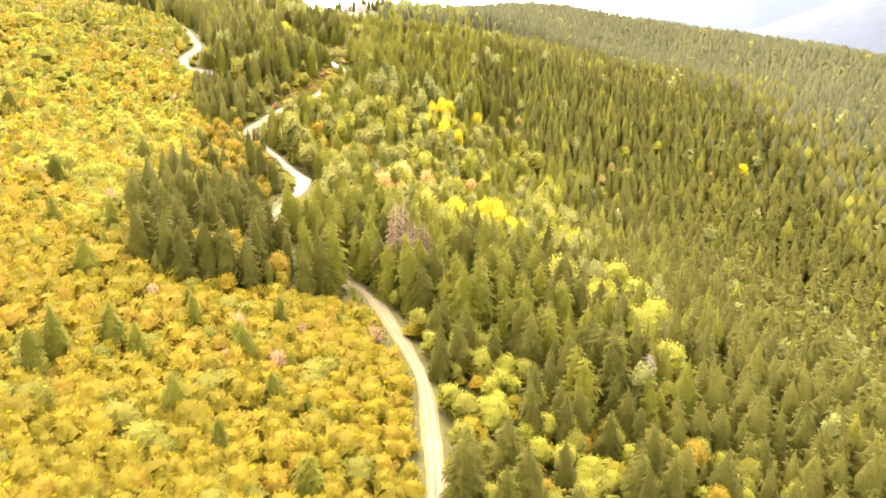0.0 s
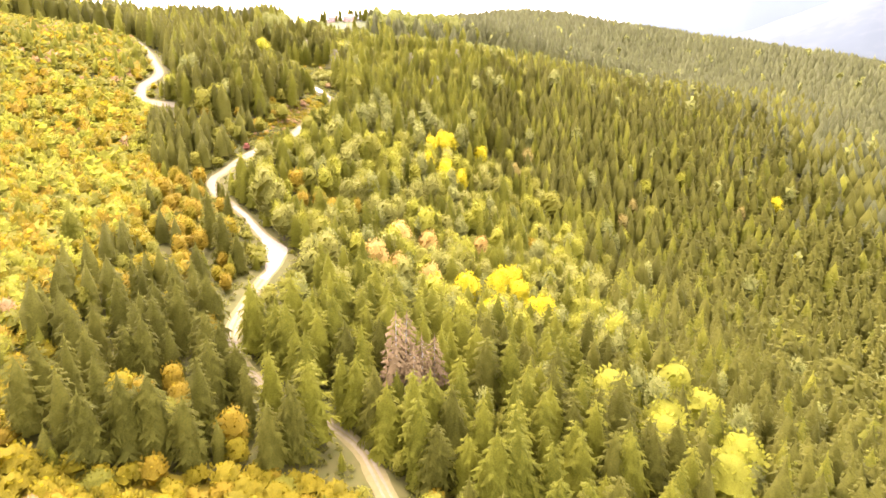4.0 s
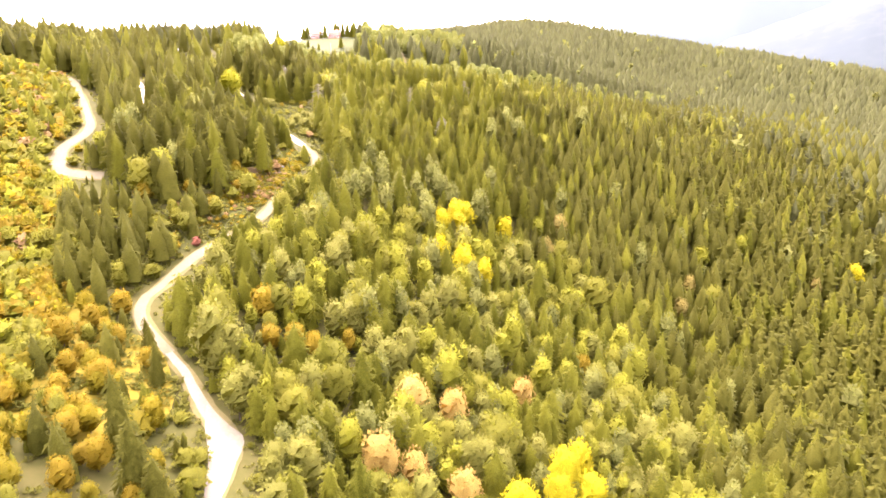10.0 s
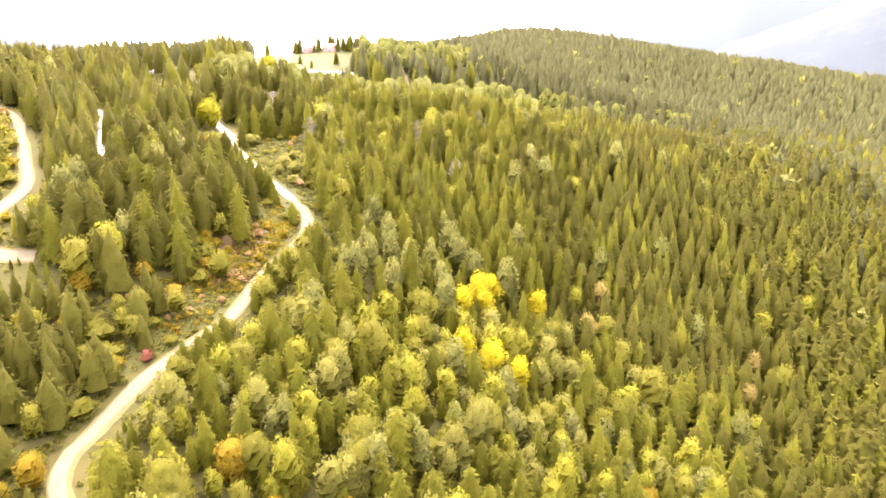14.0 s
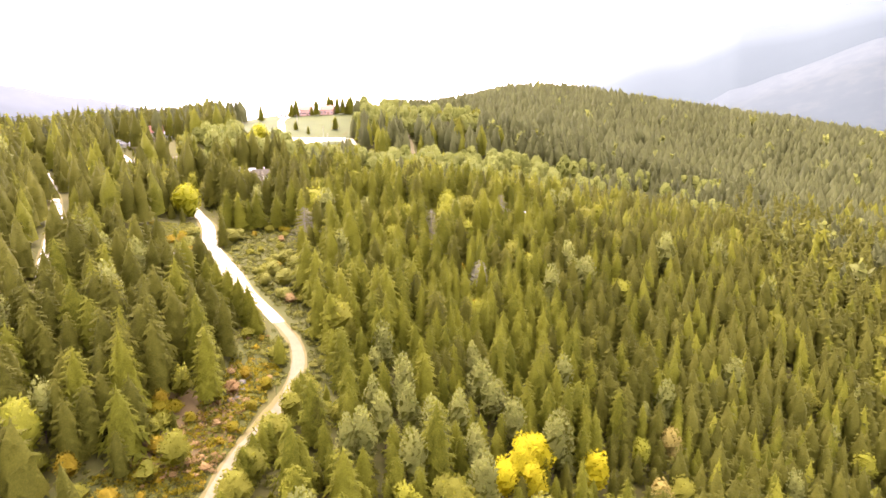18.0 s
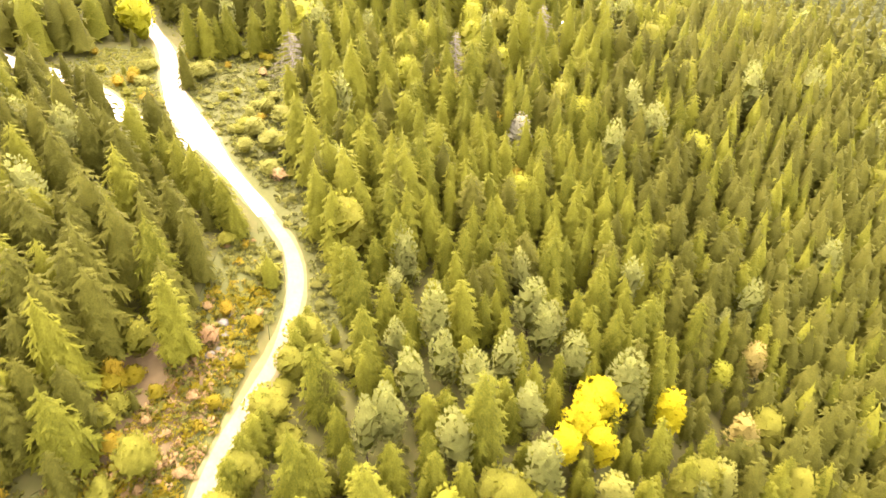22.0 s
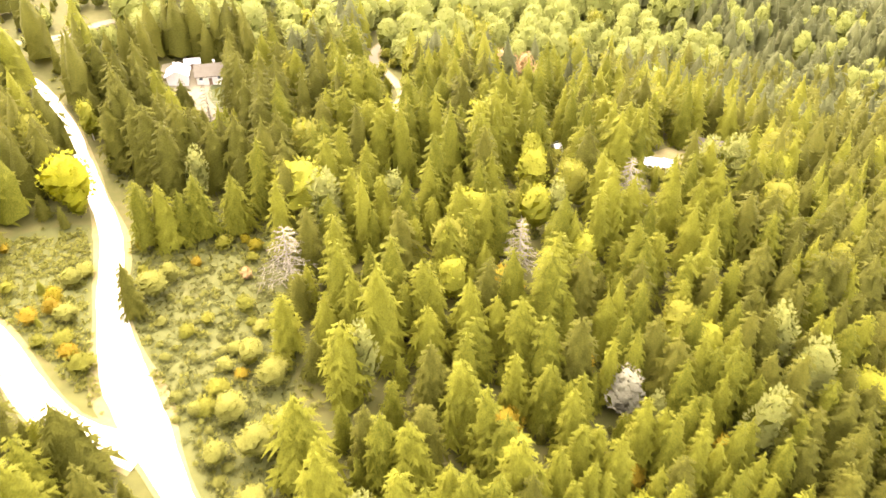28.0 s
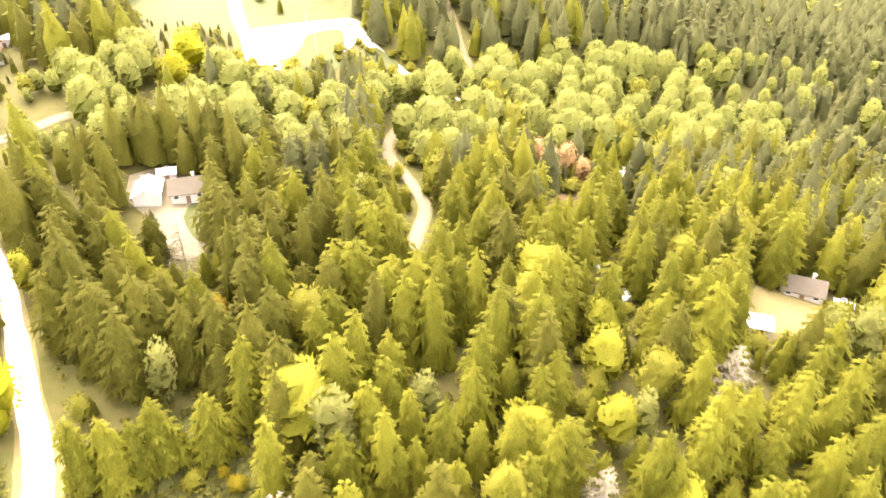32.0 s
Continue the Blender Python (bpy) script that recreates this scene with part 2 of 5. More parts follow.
def smooth_line(points, step=2.0):
    """A Catmull-Rom line through the points, in even steps."""
    p = np.array(points, float)
    p = np.r_[[2 * p[0] - p[1]], p, [2 * p[-1] - p[-2]]]
    out = []
    for a, b, c, d in zip(p, p[1:], p[2:], p[3:]):
        n = max(2, int(np.linalg.norm(c - b) / step))
        t = np.arange(n)[:, None] / n
        out.append(0.5 * (2 * b + (c - a) * t + (2 * a - 5 * b + 4 * c - d) * t * t + (3 * b - a - 3 * c + d) * t ** 3))
    return np.r_[np.concatenate(out), p[-2:-1]]


def band(line, offs, lift, wobble=0.0, seed=1):
    """A strip along a line on the ground; offs: distances across, from left to right."""
    d = np.gradient(line, axis=0)
    n = np.stack([d[:, 1], -d[:, 0]], -1) / np.linalg.norm(d, axis=1)[:, None]
    r = np.random.default_rng(seed)
    o = np.asarray(offs, float)
    if o.ndim == 1:
        o = np.repeat(o[None], len(line), 0)
    w = np.zeros_like(o)
    k = np.convolve(r.normal(0, wobble, len(line) + 6), np.ones(7) / 3, "valid")
    k2 = np.convolve(r.normal(0, wobble, len(line) + 6), np.ones(7) / 3, "valid")
    w[:, 0], w[:, -1] = k, k2
    xy = line[:, None] + n[:, None] * (o + w)[..., None]
    v = np.concatenate([xy, (height(xy[..., 0], xy[..., 1]) + lift)[..., None]], -1).reshape(-1, 3)
    c = o.shape[1]
    i = np.arange(c - 1)[None] + c * np.arange(len(line) - 1)[:, None]
    return v, np.stack([i, i + 1, i + c + 1, i + c], -1).reshape(-1, 4)


MAIN = smooth_line([(0, 40), (-1, 70), (-1, 91), (-2, 110), (-4, 129), (-8, 142), (-16, 161), (-21, 170), (-32, 178), (-45, 187), (-52, 199), (-54, 212),
                    (-54, 235), (-53, 250), (-55, 262), (-62, 271), (-71, 284), (-85, 299), (-88, 308), (-86, 315), (-81, 331), (-76, 340), (-68, 356),
                    (-63, 378), (-57, 400), (-56, 414), (-59, 426), (-66, 437), (-75, 449), (-84, 463), (-92, 476), (-100, 495), (-106, 514), (-116, 533),
                    (-130, 559), (-145, 578), (-165, 595), (-185, 620)])
FORK = smooth_line([(-84, 459), (-90, 461), (-97, 463), (-104, 469), (-113, 479), (-123, 486), (-138, 490), (-152, 497)])
UPPER = smooth_line([(-122, 371), (-130, 369), (-137, 371), (-141, 384), (-140, 402), (-146, 418), (-160, 443), (-172, 464), (-184, 477), (-205, 492)])
HIGH = smooth_line([(-122, 415), (-127, 431), (-135, 450), (-152, 492), (-164, 516), (-177, 540), (-192, 565)])
LANE = smooth_line([(-40, 660), (-50, 640), (-52, 626), (-46, 611), (-42, 598), (-44, 585), (-47, 572)])
HILLROAD = smooth_line([(-97, 668), (-103, 690), (-108, 705), (-114, 730), (-122, 775), (-120, 800), (-112, 830)])
ROUND = smooth_line([(-104, 692), (-90, 703), (-75, 712), (-66, 716), (-61, 703), (-50, 687), (-36, 674), (-20, 668)])
PATHUP = smooth_line([(-19, 690), (-22, 702), (-24, 716), (-25, 730), (-29, 752), (-36, 780)])
roads = [(MAIN, 2.2), (PATHUP, 1.4), (MAIN[(MAIN[:, 1] > 436) & (MAIN[:, 1] < 555)], 3.6), (FORK, 3.4), (UPPER, 2.4), (HIGH, 1.9), (LANE, 1.9), (HILLROAD, 2.4), (ROUND, 2.2)]


def road(name, line, half, label, ruts=True, seed=1, spread=None, top=None):
    ob = new(name, None)
    ob.location = (line[0][0], line[0][1], float(height(*line[0])))
    tagged(ob, label, "road", kind="structure")
    inv = Matrix.Translation(-Vector(ob.location))
    s = np.ones(len(line)) if spread is None else spread
    def lay(nm, offs, lift, mat, wob, sd):
        v, q = band(line, np.asarray(offs)[None] * s[:, None], lift, wob, sd)
        part(nm, mesh_of(nm, v - np.array(ob.location), q, [mat], smooth=True), ob)
    lay("verge", np.linspace(-half - 0.6, half + 0.6, 5), 0.16, TRACK, 0.3, seed)
    if ruts:
        lay("wheel_track", np.linspace(-half * 0.85, -half * 0.25, 3), 0.24, top or RUT, 0.10, seed + 1)
        lay("wheel_track", np.linspace(half * 0.25, half * 0.85, 3), 0.24, top or RUT, 0.10, seed + 2)
    else:
        lay("gravel_bed", np.linspace(-half, half, 5), 0.24, top or GRAVEL, 0.22, seed + 3)
    return ob


cut = int(np.argmin(np.abs(MAIN[:, 1] - 240)))
road("dirt_road", MAIN[:cut], 1.2, "narrow dirt track with two pale wheel ruts", True, 3)
turn_off = int(np.argmin(np.abs(MAIN[:, 1] - 436)))
wide_end = int(np.argmin(np.abs(MAIN[:, 1] - 289)))
bay, low, high = MAIN[cut - 1:wide_end + 1], MAIN[wide_end:turn_off + 1], MAIN[turn_off:]
road("gravel_road", bay, 1.15, "bright pale gravel stretch of the forest road at a turnout", False, 7, 1 + 0.5 * np.exp(-((bay[:, 1] - 263) / 10) ** 2), CREAM)
road("dirt_road", PATHUP, 1.0, "narrow dirt track climbing straight through dark forest", True, 45)
road("gravel_road", low, 1.4, "sandy gravel forest road winding uphill", False, 9, None, WORN)
road("gravel_road", high, 1.7, "bright pale gravel forest road winding uphill", False, 11, 1 + 1.1 * np.exp(-((high[:, 1] - 470) / 13) ** 2) + 0.45 * np.exp(-((high[:, 1] - 500) / 35) ** 2))
road("gravel_road", FORK, 3.0, "pale gravel road branching off uphill", False, 15)
road("gravel_road", UPPER, 1.5, "pale gravel road on the upper slope", False, 19, 1 + 0.8 * np.exp(-((UPPER[:, 1] - 374) / 8) ** 2), WORN)
road("gravel_road", HIGH, 1.8, "pale gravel road between spruces", False, 23)
road("gravel_lane", LANE, 1.45, "gravel lane among trees beside a settlement", False, 27, None, WORN)
road("gravel_road", HILLROAD, 2.3, "pale road climbing the hilltop meadow", False, 31)
road("gravel_road", ROUND, 2.0, "pale gravel road round a car park", False, 35)


def inside(x, y, poly):
    p = np.array(poly, float)
    r = np.zeros(np.shape(x), bool)
    for (x0, y0), (x1, y1) in zip(p, np.roll(p, -1, 0)):
        c = (y0 > y) != (y1 > y)
        r ^= c & (x < (x1 - x0) * (y - y0) / (y1 - y0 + 1e-9) + x0)
    return r


def patch(name, poly, lift, mat, label, category, step=2.5):
    """A thin sheet of another ground, cut to an outline and laid on the slope."""
    p = smooth_line(list(poly) + [poly[0]], step)[:-1]
    c = p.mean(0)
    rings = [c + (p - c) * s for s in (1.0, 0.8, 0.6, 0.4, 0.2)]
    v = np.concatenate(rings + [c[None]])
    n = len(p)
    f = []
    for r in range(4):
        for i in range(n):
            j = (i + 1) % n
            f += [(r * n + i, r * n + j, (r + 1) * n + j), (r * n + i, (r + 1) * n + j, (r + 1) * n + i)]
    f += [(4 * n + i, 4 * n + (i + 1) % n, 5 * n) for i in range(n)]
    v = np.c_[v, height(v[:, 0], v[:, 1]) + lift]
    o = np.array([*c, float(height(*c))])
    ob = new(name, mesh_of(name, v - o, f, [mat], smooth=True))
    ob.location = o
    return tagged(ob, label, category, kind="structure")


MEADOW = [(-160, 715), (-135, 695), (-110, 690), (-85, 705), (-66, 722), (-66, 770), (-60, 815), (-64, 858), (-110, 866), (-160, 858), (-176, 820), (-150, 790)]
CARPARK = [(-103, 690), (-97, 668), (-84, 668), (-66, 694), (-66, 712), (-84, 706)]
YARD = [(-116, 597), (-108, 602), (-96, 597), (-93, 585), (-93, 571), (-100, 569), (-106, 580), (-114, 588)]
PLOT = [(20, 552), (34, 565), (46, 574), (57, 564), (44, 554), (30, 545)]
patch("meadow", MEADOW, 0.08, GRASS, "mown green meadow on the hilltop", "meadow")
patch("car_park", CARPARK, 0.22, GRAVEL, "bright gravel car park below the meadow", "car park")
patch("yard", YARD, 0.12, WORN, "pale trodden yard beside a house", "yard")
patch("yard", PLOT, 0.12, TRACK, "trodden grassy plot round a cottage", "yard")
TURNOUT = [(-62, 272), (-57, 267), (-52.5, 264), (-51.5, 259), (-52.5, 251), (-53, 243), (-55, 245), (-57, 255), (-60.5, 265)]
patch("gravel_turnout", TURNOUT, 0.28, CREAM, "pale gravel turnout beside the forest road", "turnout")
patch("lawn", [(-87, 667), (-77, 673), (-70, 684), (-74, 688), (-82, 680), (-89, 673)], 0.3, GRASS, "green grass strip along a car park", "lawn")
patch("lawn", [(-86.8, 668.8), (-83.0, 688.7), (-81.8, 698.5), (-70.5, 706.8), (-68.2, 688.5), (-69.6, 676.5), (-76.1, 668.6)], 0.32, GRASS, "pale green lawn in the middle of a car park", "lawn")
patch("lawn", [(-62.4, 690.8), (-57.0, 697.3), (-50.4, 690.5), (-48.3, 684.9), (-55.0, 680.7), (-59.9, 683.0)], 0.36, GRASS, "green lawn beside a gravel road", "lawn")
patch("lawn", [(-63, 698), (-58, 702), (-52, 691), (-46, 684), (-50, 680), (-58, 687)], 0.2, GRASS, "green grass strip beside a gravel road", "lawn")
patch("yard", [(-8, 604), (0, 602), (9, 610), (18, 617), (28, 624), (26, 632), (14, 627), (4, 619), (-5, 613)], 0.12, DIRT, "bare trodden clearing between trees", "clearing")
patch("lawn", [(-99, 590), (-94, 589), (-92, 578), (-95, 575), (-100, 583)], 0.2, GRASS, "small green lawn in front of a house", "lawn")


# ---- trees: shapes of foliage, as arrays of points and triangles ----
def spruce_shape(r, boughs, w=0.2, bare=0.08, droop=0.5, core=0.45, sides=6, fingers=0, rings=3, taper=0.5):
    """Drooping boughs that wind round a stem of height 1, over a darker inner body. fingers: hanging sprays on each side of a bough."""
    V, F = [], []
    up = np.array([0, 0, 1.0])
    for k in range(boughs):
        u = ((k + r.uniform(0, 1)) / boughs) ** 1.15
        z = bare + (0.97 - bare) * u
        L = (w * (1 - u) ** taper + 0.010) * r.uniform(0.70, 1.18) * (0.8 if u < 0.08 else 1)
        an = 2.39996 * k + r.uniform(-0.3, 0.3)
        d, s = np.array([np.cos(an), np.sin(an), 0]), np.array([-np.sin(an), np.cos(an), 0])
        wd = L * r.uniform(0.24, 0.36) * min((90 / boughs) ** 0.4, 1.55) + 0.005
        sag = L * droop * r.uniform(0.5, 1.6) * (1 if taper > 0.45 else 0.35)
        base = up * (z + L * 0.30) + d * L * 0.1
        if not fingers:
            q = r.uniform(0.5, 0.72)
            left, right = d * L * q + s * wd + up * (z - sag * 0.6), d * L * q - s * wd + up * (z - sag * 0.6)
            tip = d * L + up * (z - sag * r.uniform(0.1, 0.7))
            i = len(V)
            V += [base, left, tip, right]
            F += [(i, i + 1, i + 2), (i, i + 2, i + 3)]
            continue
        mid, tip = d * L * 0.58 + up * (z + L * 0.06 - sag * 0.35), d * L + up * (z - sag * r.uniform(0.35, 0.8))

        def ridge(f):
            return base * (1 - f) ** 2 + mid * 2 * f * (1 - f) + tip * f * f

        for side in (-1, 1):
            for j in range(fingers):
                f = 0.12 + 0.62 * (j + r.uniform(0.2, 0.8)) / fingers
                g = 0.12 + 0.14 / fingers
                spray = ridge(f) + d * L * r.uniform(0.15, 0.34) + side * s * wd * r.uniform(0.75, 1.25) * (1.15 - 0.45 * f) - up * (wd * r.uniform(0.25, 0.85) + sag * 0.25)
                i = len(V)
                V += [ridge(max(f - g * 0.4, 0)), ridge(f + g), spray]
                F.append((i, i + 1, i + 2))
        i = len(V)
        V += [ridge(0.62) + s * wd * 0.3, tip + d * L * 0.05, ridge(0.62) - s * wd * 0.3]
        F.append((i, i + 1, i + 2))
    i = len(V)
    V += [np.array([0.013 * np.cos(a), 0.013 * np.sin(a), 0.92]) for a in (0, 2.1, 4.2)] + [np.array([0, 0, 1.03 if taper > 0.45 else 0.985])]
    F += [(i, i + 1, i + 3), (i + 1, i + 2, i + 3), (i + 2, i, i + 3)]
    if core:
        i = len(V)
        for q in range(rings):
            u = q / rings
            V += [np.array([core * w * (1 - u) ** taper * r.uniform(0.75, 1.22) * np.cos(a), core * w * (1 - u) ** taper * r.uniform(0.75, 1.22) * np.sin(a), bare + (0.94 - bare) * u + r.uniform(-0.03, 0.04)])
                  for a in np.arange(sides) * 6.2832 / sides + 0.5 * q]
        V.append(np.array([0, 0, 0.95]))
        for q in range(rings - 1):
            for a in range(sides):
                b, c = i + q * sides + a, i + q * sides + (a + 1) % sides
                F += [(b, c, c + sides), (b, c + sides, b + sides)]
        F += [(i + (rings - 1) * sides + a, i + (rings - 1) * sides + (a + 1) % sides, i + rings * sides) for a in range(sides)]
    return np.array(V), np.array(F)


def crown_shape(r, tufts, wide=0.33, low=0.15, top=0.95, lumps=14, lump=0.4, heart=0.9, grid_a=9, grid_u=5, tuft=0.7):
    """A leafy crown of height 1: a lumpy dome of leaf clumps, covered all over with small pointed tufts."""
    bumps = np.stack([r.uniform(0, 6.2832, lumps), r.uniform(0.1, 1.0, lumps), r.uniform(0.7, 1.25, lumps)], -1)
    lean, tall = r.uniform(-0.05, 0.05, 2), 0.97 - low

    def girth(u):
        e = 2 * u ** top - 1
        return np.sqrt(np.maximum(1 - np.abs(e) ** np.where(e > 0, 1.5, 2.3), 0.0))

    def surface(a, u, k=1.0):
        q = girth(u)
        da = np.abs((a[:, None] - bumps[None, :, 0] + 3.1416) % 6.2832 - 3.1416) * (0.35 + q[:, None])
        near = np.max(bumps[None, :, 2] * np.maximum(1 - (da / 0.75) ** 2 - ((u[:, None] - bumps[None, :, 1]) / 0.22) ** 2, 0), 1)
        rad = wide * q * (1 - lump * 0.5 + lump * near) * k
        return np.stack([rad * np.cos(a) + lean[0] * u, rad * np.sin(a) + lean[1] * u, low + tall * u * (1 + 0.10 * lump * (near - 0.5))], -1)

    V, F = [], []
    middle = np.array([lean[0] * 0.4, lean[1] * 0.4, low + tall * 0.35])
    for j in range(grid_u if grid_a else 0):
        g = (np.arange(grid_a) + 0.5 * j + r.uniform(-0.25, 0.25, grid_a)) * 6.2832 / grid_a
        V += list(middle + heart * (surface(g, np.clip(np.full(grid_a, 0.03 + 0.88 * j / (grid_u - 1) ) + r.uniform(-0.03, 0.03, grid_a), 0.01, 0.93)) - middle))
    if grid_a:
        F += [t for j in range(0, grid_a * (grid_u - 1), grid_a) for k in range(grid_a)
              for t in ((j + k, j + (k + 1) % grid_a, j + grid_a + (k + 1) % grid_a), (j + k, j + grid_a + (k + 1) % grid_a, j + grid_a + k))]
        V.append(middle + heart * (np.array([lean[0], lean[1], low + tall * 0.98]) - middle))
        F += [(grid_a * (grid_u - 1) + k, grid_a * (grid_u - 1) + (k + 1) % grid_a, grid_a * grid_u) for k in range(grid_a)]
    # even spread over the dome
    grid = np.linspace(0, 1, 200)
    share = np.cumsum(girth(grid) * tall + 0.25 * wide)
    u = np.interp((np.arange(tufts) + r.uniform(0.1, 0.9, tufts)) / tufts, share / share[-1], grid) * 0.985
    a = (2.39996 * np.arange(tufts) + r.uniform(-0.25, 0.25, tufts)) % 6.2832
    P = surface(a, u)
    size = np.sqrt(6.2832 * wide * 0.8 * tall / tufts) * tuft
    up, q = np.array([0, 0, 1.0]), girth(u)
    for k in range(tufts):
        n = np.array([q[k] * np.cos(a[k]) / wide, q[k] * np.sin(a[k]) / wide, (2 * u[k] ** top - 1) / (0.5 * tall)])
        n /= np.linalg.norm(n) + 1e-9
        d = n * r.uniform(0.2, 0.8) + up * r.uniform(0.2, 0.8) + r.normal(0, 0.32, 3)
        d /= np.linalg.norm(d)
        t = np.cross(d, n + r.normal(0, 0.2, 3))
        t /= np.linalg.norm(t) + 1e-9
        c = size * r.uniform(0.7, 1.25)
        i = len(V)
        V += [P[k] - d * c * 0.6 - n * c * 0.15, P[k] + t * c * 0.7 - n * c * 0.22, P[k] + d * c * 0.95 + n * c * 0.1, P[k] - t * c * 0.7 - n * c * 0.22]
        F += [(i, i + 1, i + 2), (i, i + 2, i + 3)]
    return np.array(V), np.array(F)


def stick(V, F, a, b, ra, rb, sides=5):
    """A tapered limb from a to b."""
    a, b = np.array(a, float), np.array(b, float)
    d = (b - a) / (np.linalg.norm(b - a) + 1e-9)
    t = np.cross(d, (0.3, 0.9, 0.1) if abs(d[2]) > 0.7 else (0, 0, 1))
    t /= np.linalg.norm(t)
    s = np.cross(d, t)
    i = len(V)
    for c, q in ((a, ra), (b, rb)):
        V += [c + q * (np.cos(k * 6.2832 / sides) * t + np.sin(k * 6.2832 / sides) * s) for k in range(sides)]
    for k in range(sides):
        j = (k + 1) % sides
        F += [(i + k, i + j, i + sides + j), (i + k, i + sides + j, i + sides + k)]


def trunk_shape(r, top=0.95, rad=0.012, limbs=0, low=0.3, reach=0.18, sides=5):
    V, F = [], []
    bend = r.uniform(-0.01, 0.01, 2)
    stick(V, F, (0, 0, -0.05), (bend[0], bend[1], top * 0.5), rad * 1.25, rad * 0.85, sides)
    stick(V, F, (bend[0], bend[1], top * 0.5), (0, 0, top), rad * 0.85, rad * 0.15, sides)
    for k in range(limbs):
        z = low + (top - low - 0.08) * (k + r.random()) / limbs
        a, L = r.uniform(0, 6.28), reach * r.uniform(0.6, 1.2) * (1.15 - (z - low) / (top - low + 0.01))
        stick(V, F, (bend[0] * 0.8, bend[1] * 0.8, z), (L * np.cos(a), L * np.sin(a), z + L * r.uniform(-0.35, 0.9)), rad * 0.42, rad * 0.1, 3)
    return np.array(V), np.array(F)


def snag_shape(r, arms=75, reach=0.40, droop=-0.3):
    """A dead spruce: bare stem and many thin drooping boughs, each with twigs."""
    V, F = [], []
    stick(V, F, (0, 0, -0.05), (0.006, 0, 1.0), 0.016, 0.002, 6)
    for k in range(arms):
        z = 0.22 + 0.74 * k / arms
        a, L = 2.4 * k + r.uniform(-0.4, 0.4), reach * (1.08 - z) * r.uniform(0.5, 1.25) + 0.02
        e = np.array([L * np.cos(a), L * np.sin(a), z + L * (droop + r.uniform(-0.2, 0.3))])
        b = np.array([0, 0, z])
        stick(V, F, b, e, 0.006, 0.0025, 3)
        for q in (0.5, 0.8):
            m = b + (e - b) * q
            stick(V, F, m, m + np.array([0.35 * L * np.cos(a + 0.9), 0.35 * L * np.sin(a + 0.9), -0.12 * L]), 0.0042, 0.002, 3)
            stick(V, F, m, m + np.array([0.35 * L * np.cos(a - 0.9), 0.35 * L * np.sin(a - 0.9), -0.12 * L]), 0.0042, 0.002, 3)
    return np.array(V), np.array(F)


def body_normals(V, kind):
    """Directions away from the heart of a crown."""
    if "spruce" in kind:
        n = np.c_[V[:, :2], np.hypot(V[:, 0], V[:, 1]) * 0.6 + 0.01]
    elif kind == "herb":
        n = V + np.array([0, 0, 3.0])
    else:
        n = V - np.array([0, 0, V[:, 2].min() - (0.7 if kind == "shrub" else 0.55)])
    return n / (np.linalg.norm(n, axis=1)[:, None] + 1e-6)


def face_out(V, F, kind):
    """Turns each face outwards, and gives normals between those of the leaves and of the crown as a whole."""
    b = body_normals(V, kind)
    face = np.cross(V[F[:, 1]] - V[F[:, 0]], V[F[:, 2]] - V[F[:, 0]])
    away = (face * b[F].mean(1)).sum(1) < 0
    F = F.copy()
    F[away] = F[away][:, ::-1]
    face[away] *= -1
    own = np.zeros_like(V)
    for k in range(3):
        np.add.at(own, F[:, k], face)
    own /= np.linalg.norm(own, axis=1)[:, None] + 1e-12
    k = 0.7 if "spruce" in kind else 0.9 if kind == "herb" else 0.8
    n = own * (1 - k) + b * k
    return V, F, n / (np.linalg.norm(n, axis=1)[:, None] + 1e-6)


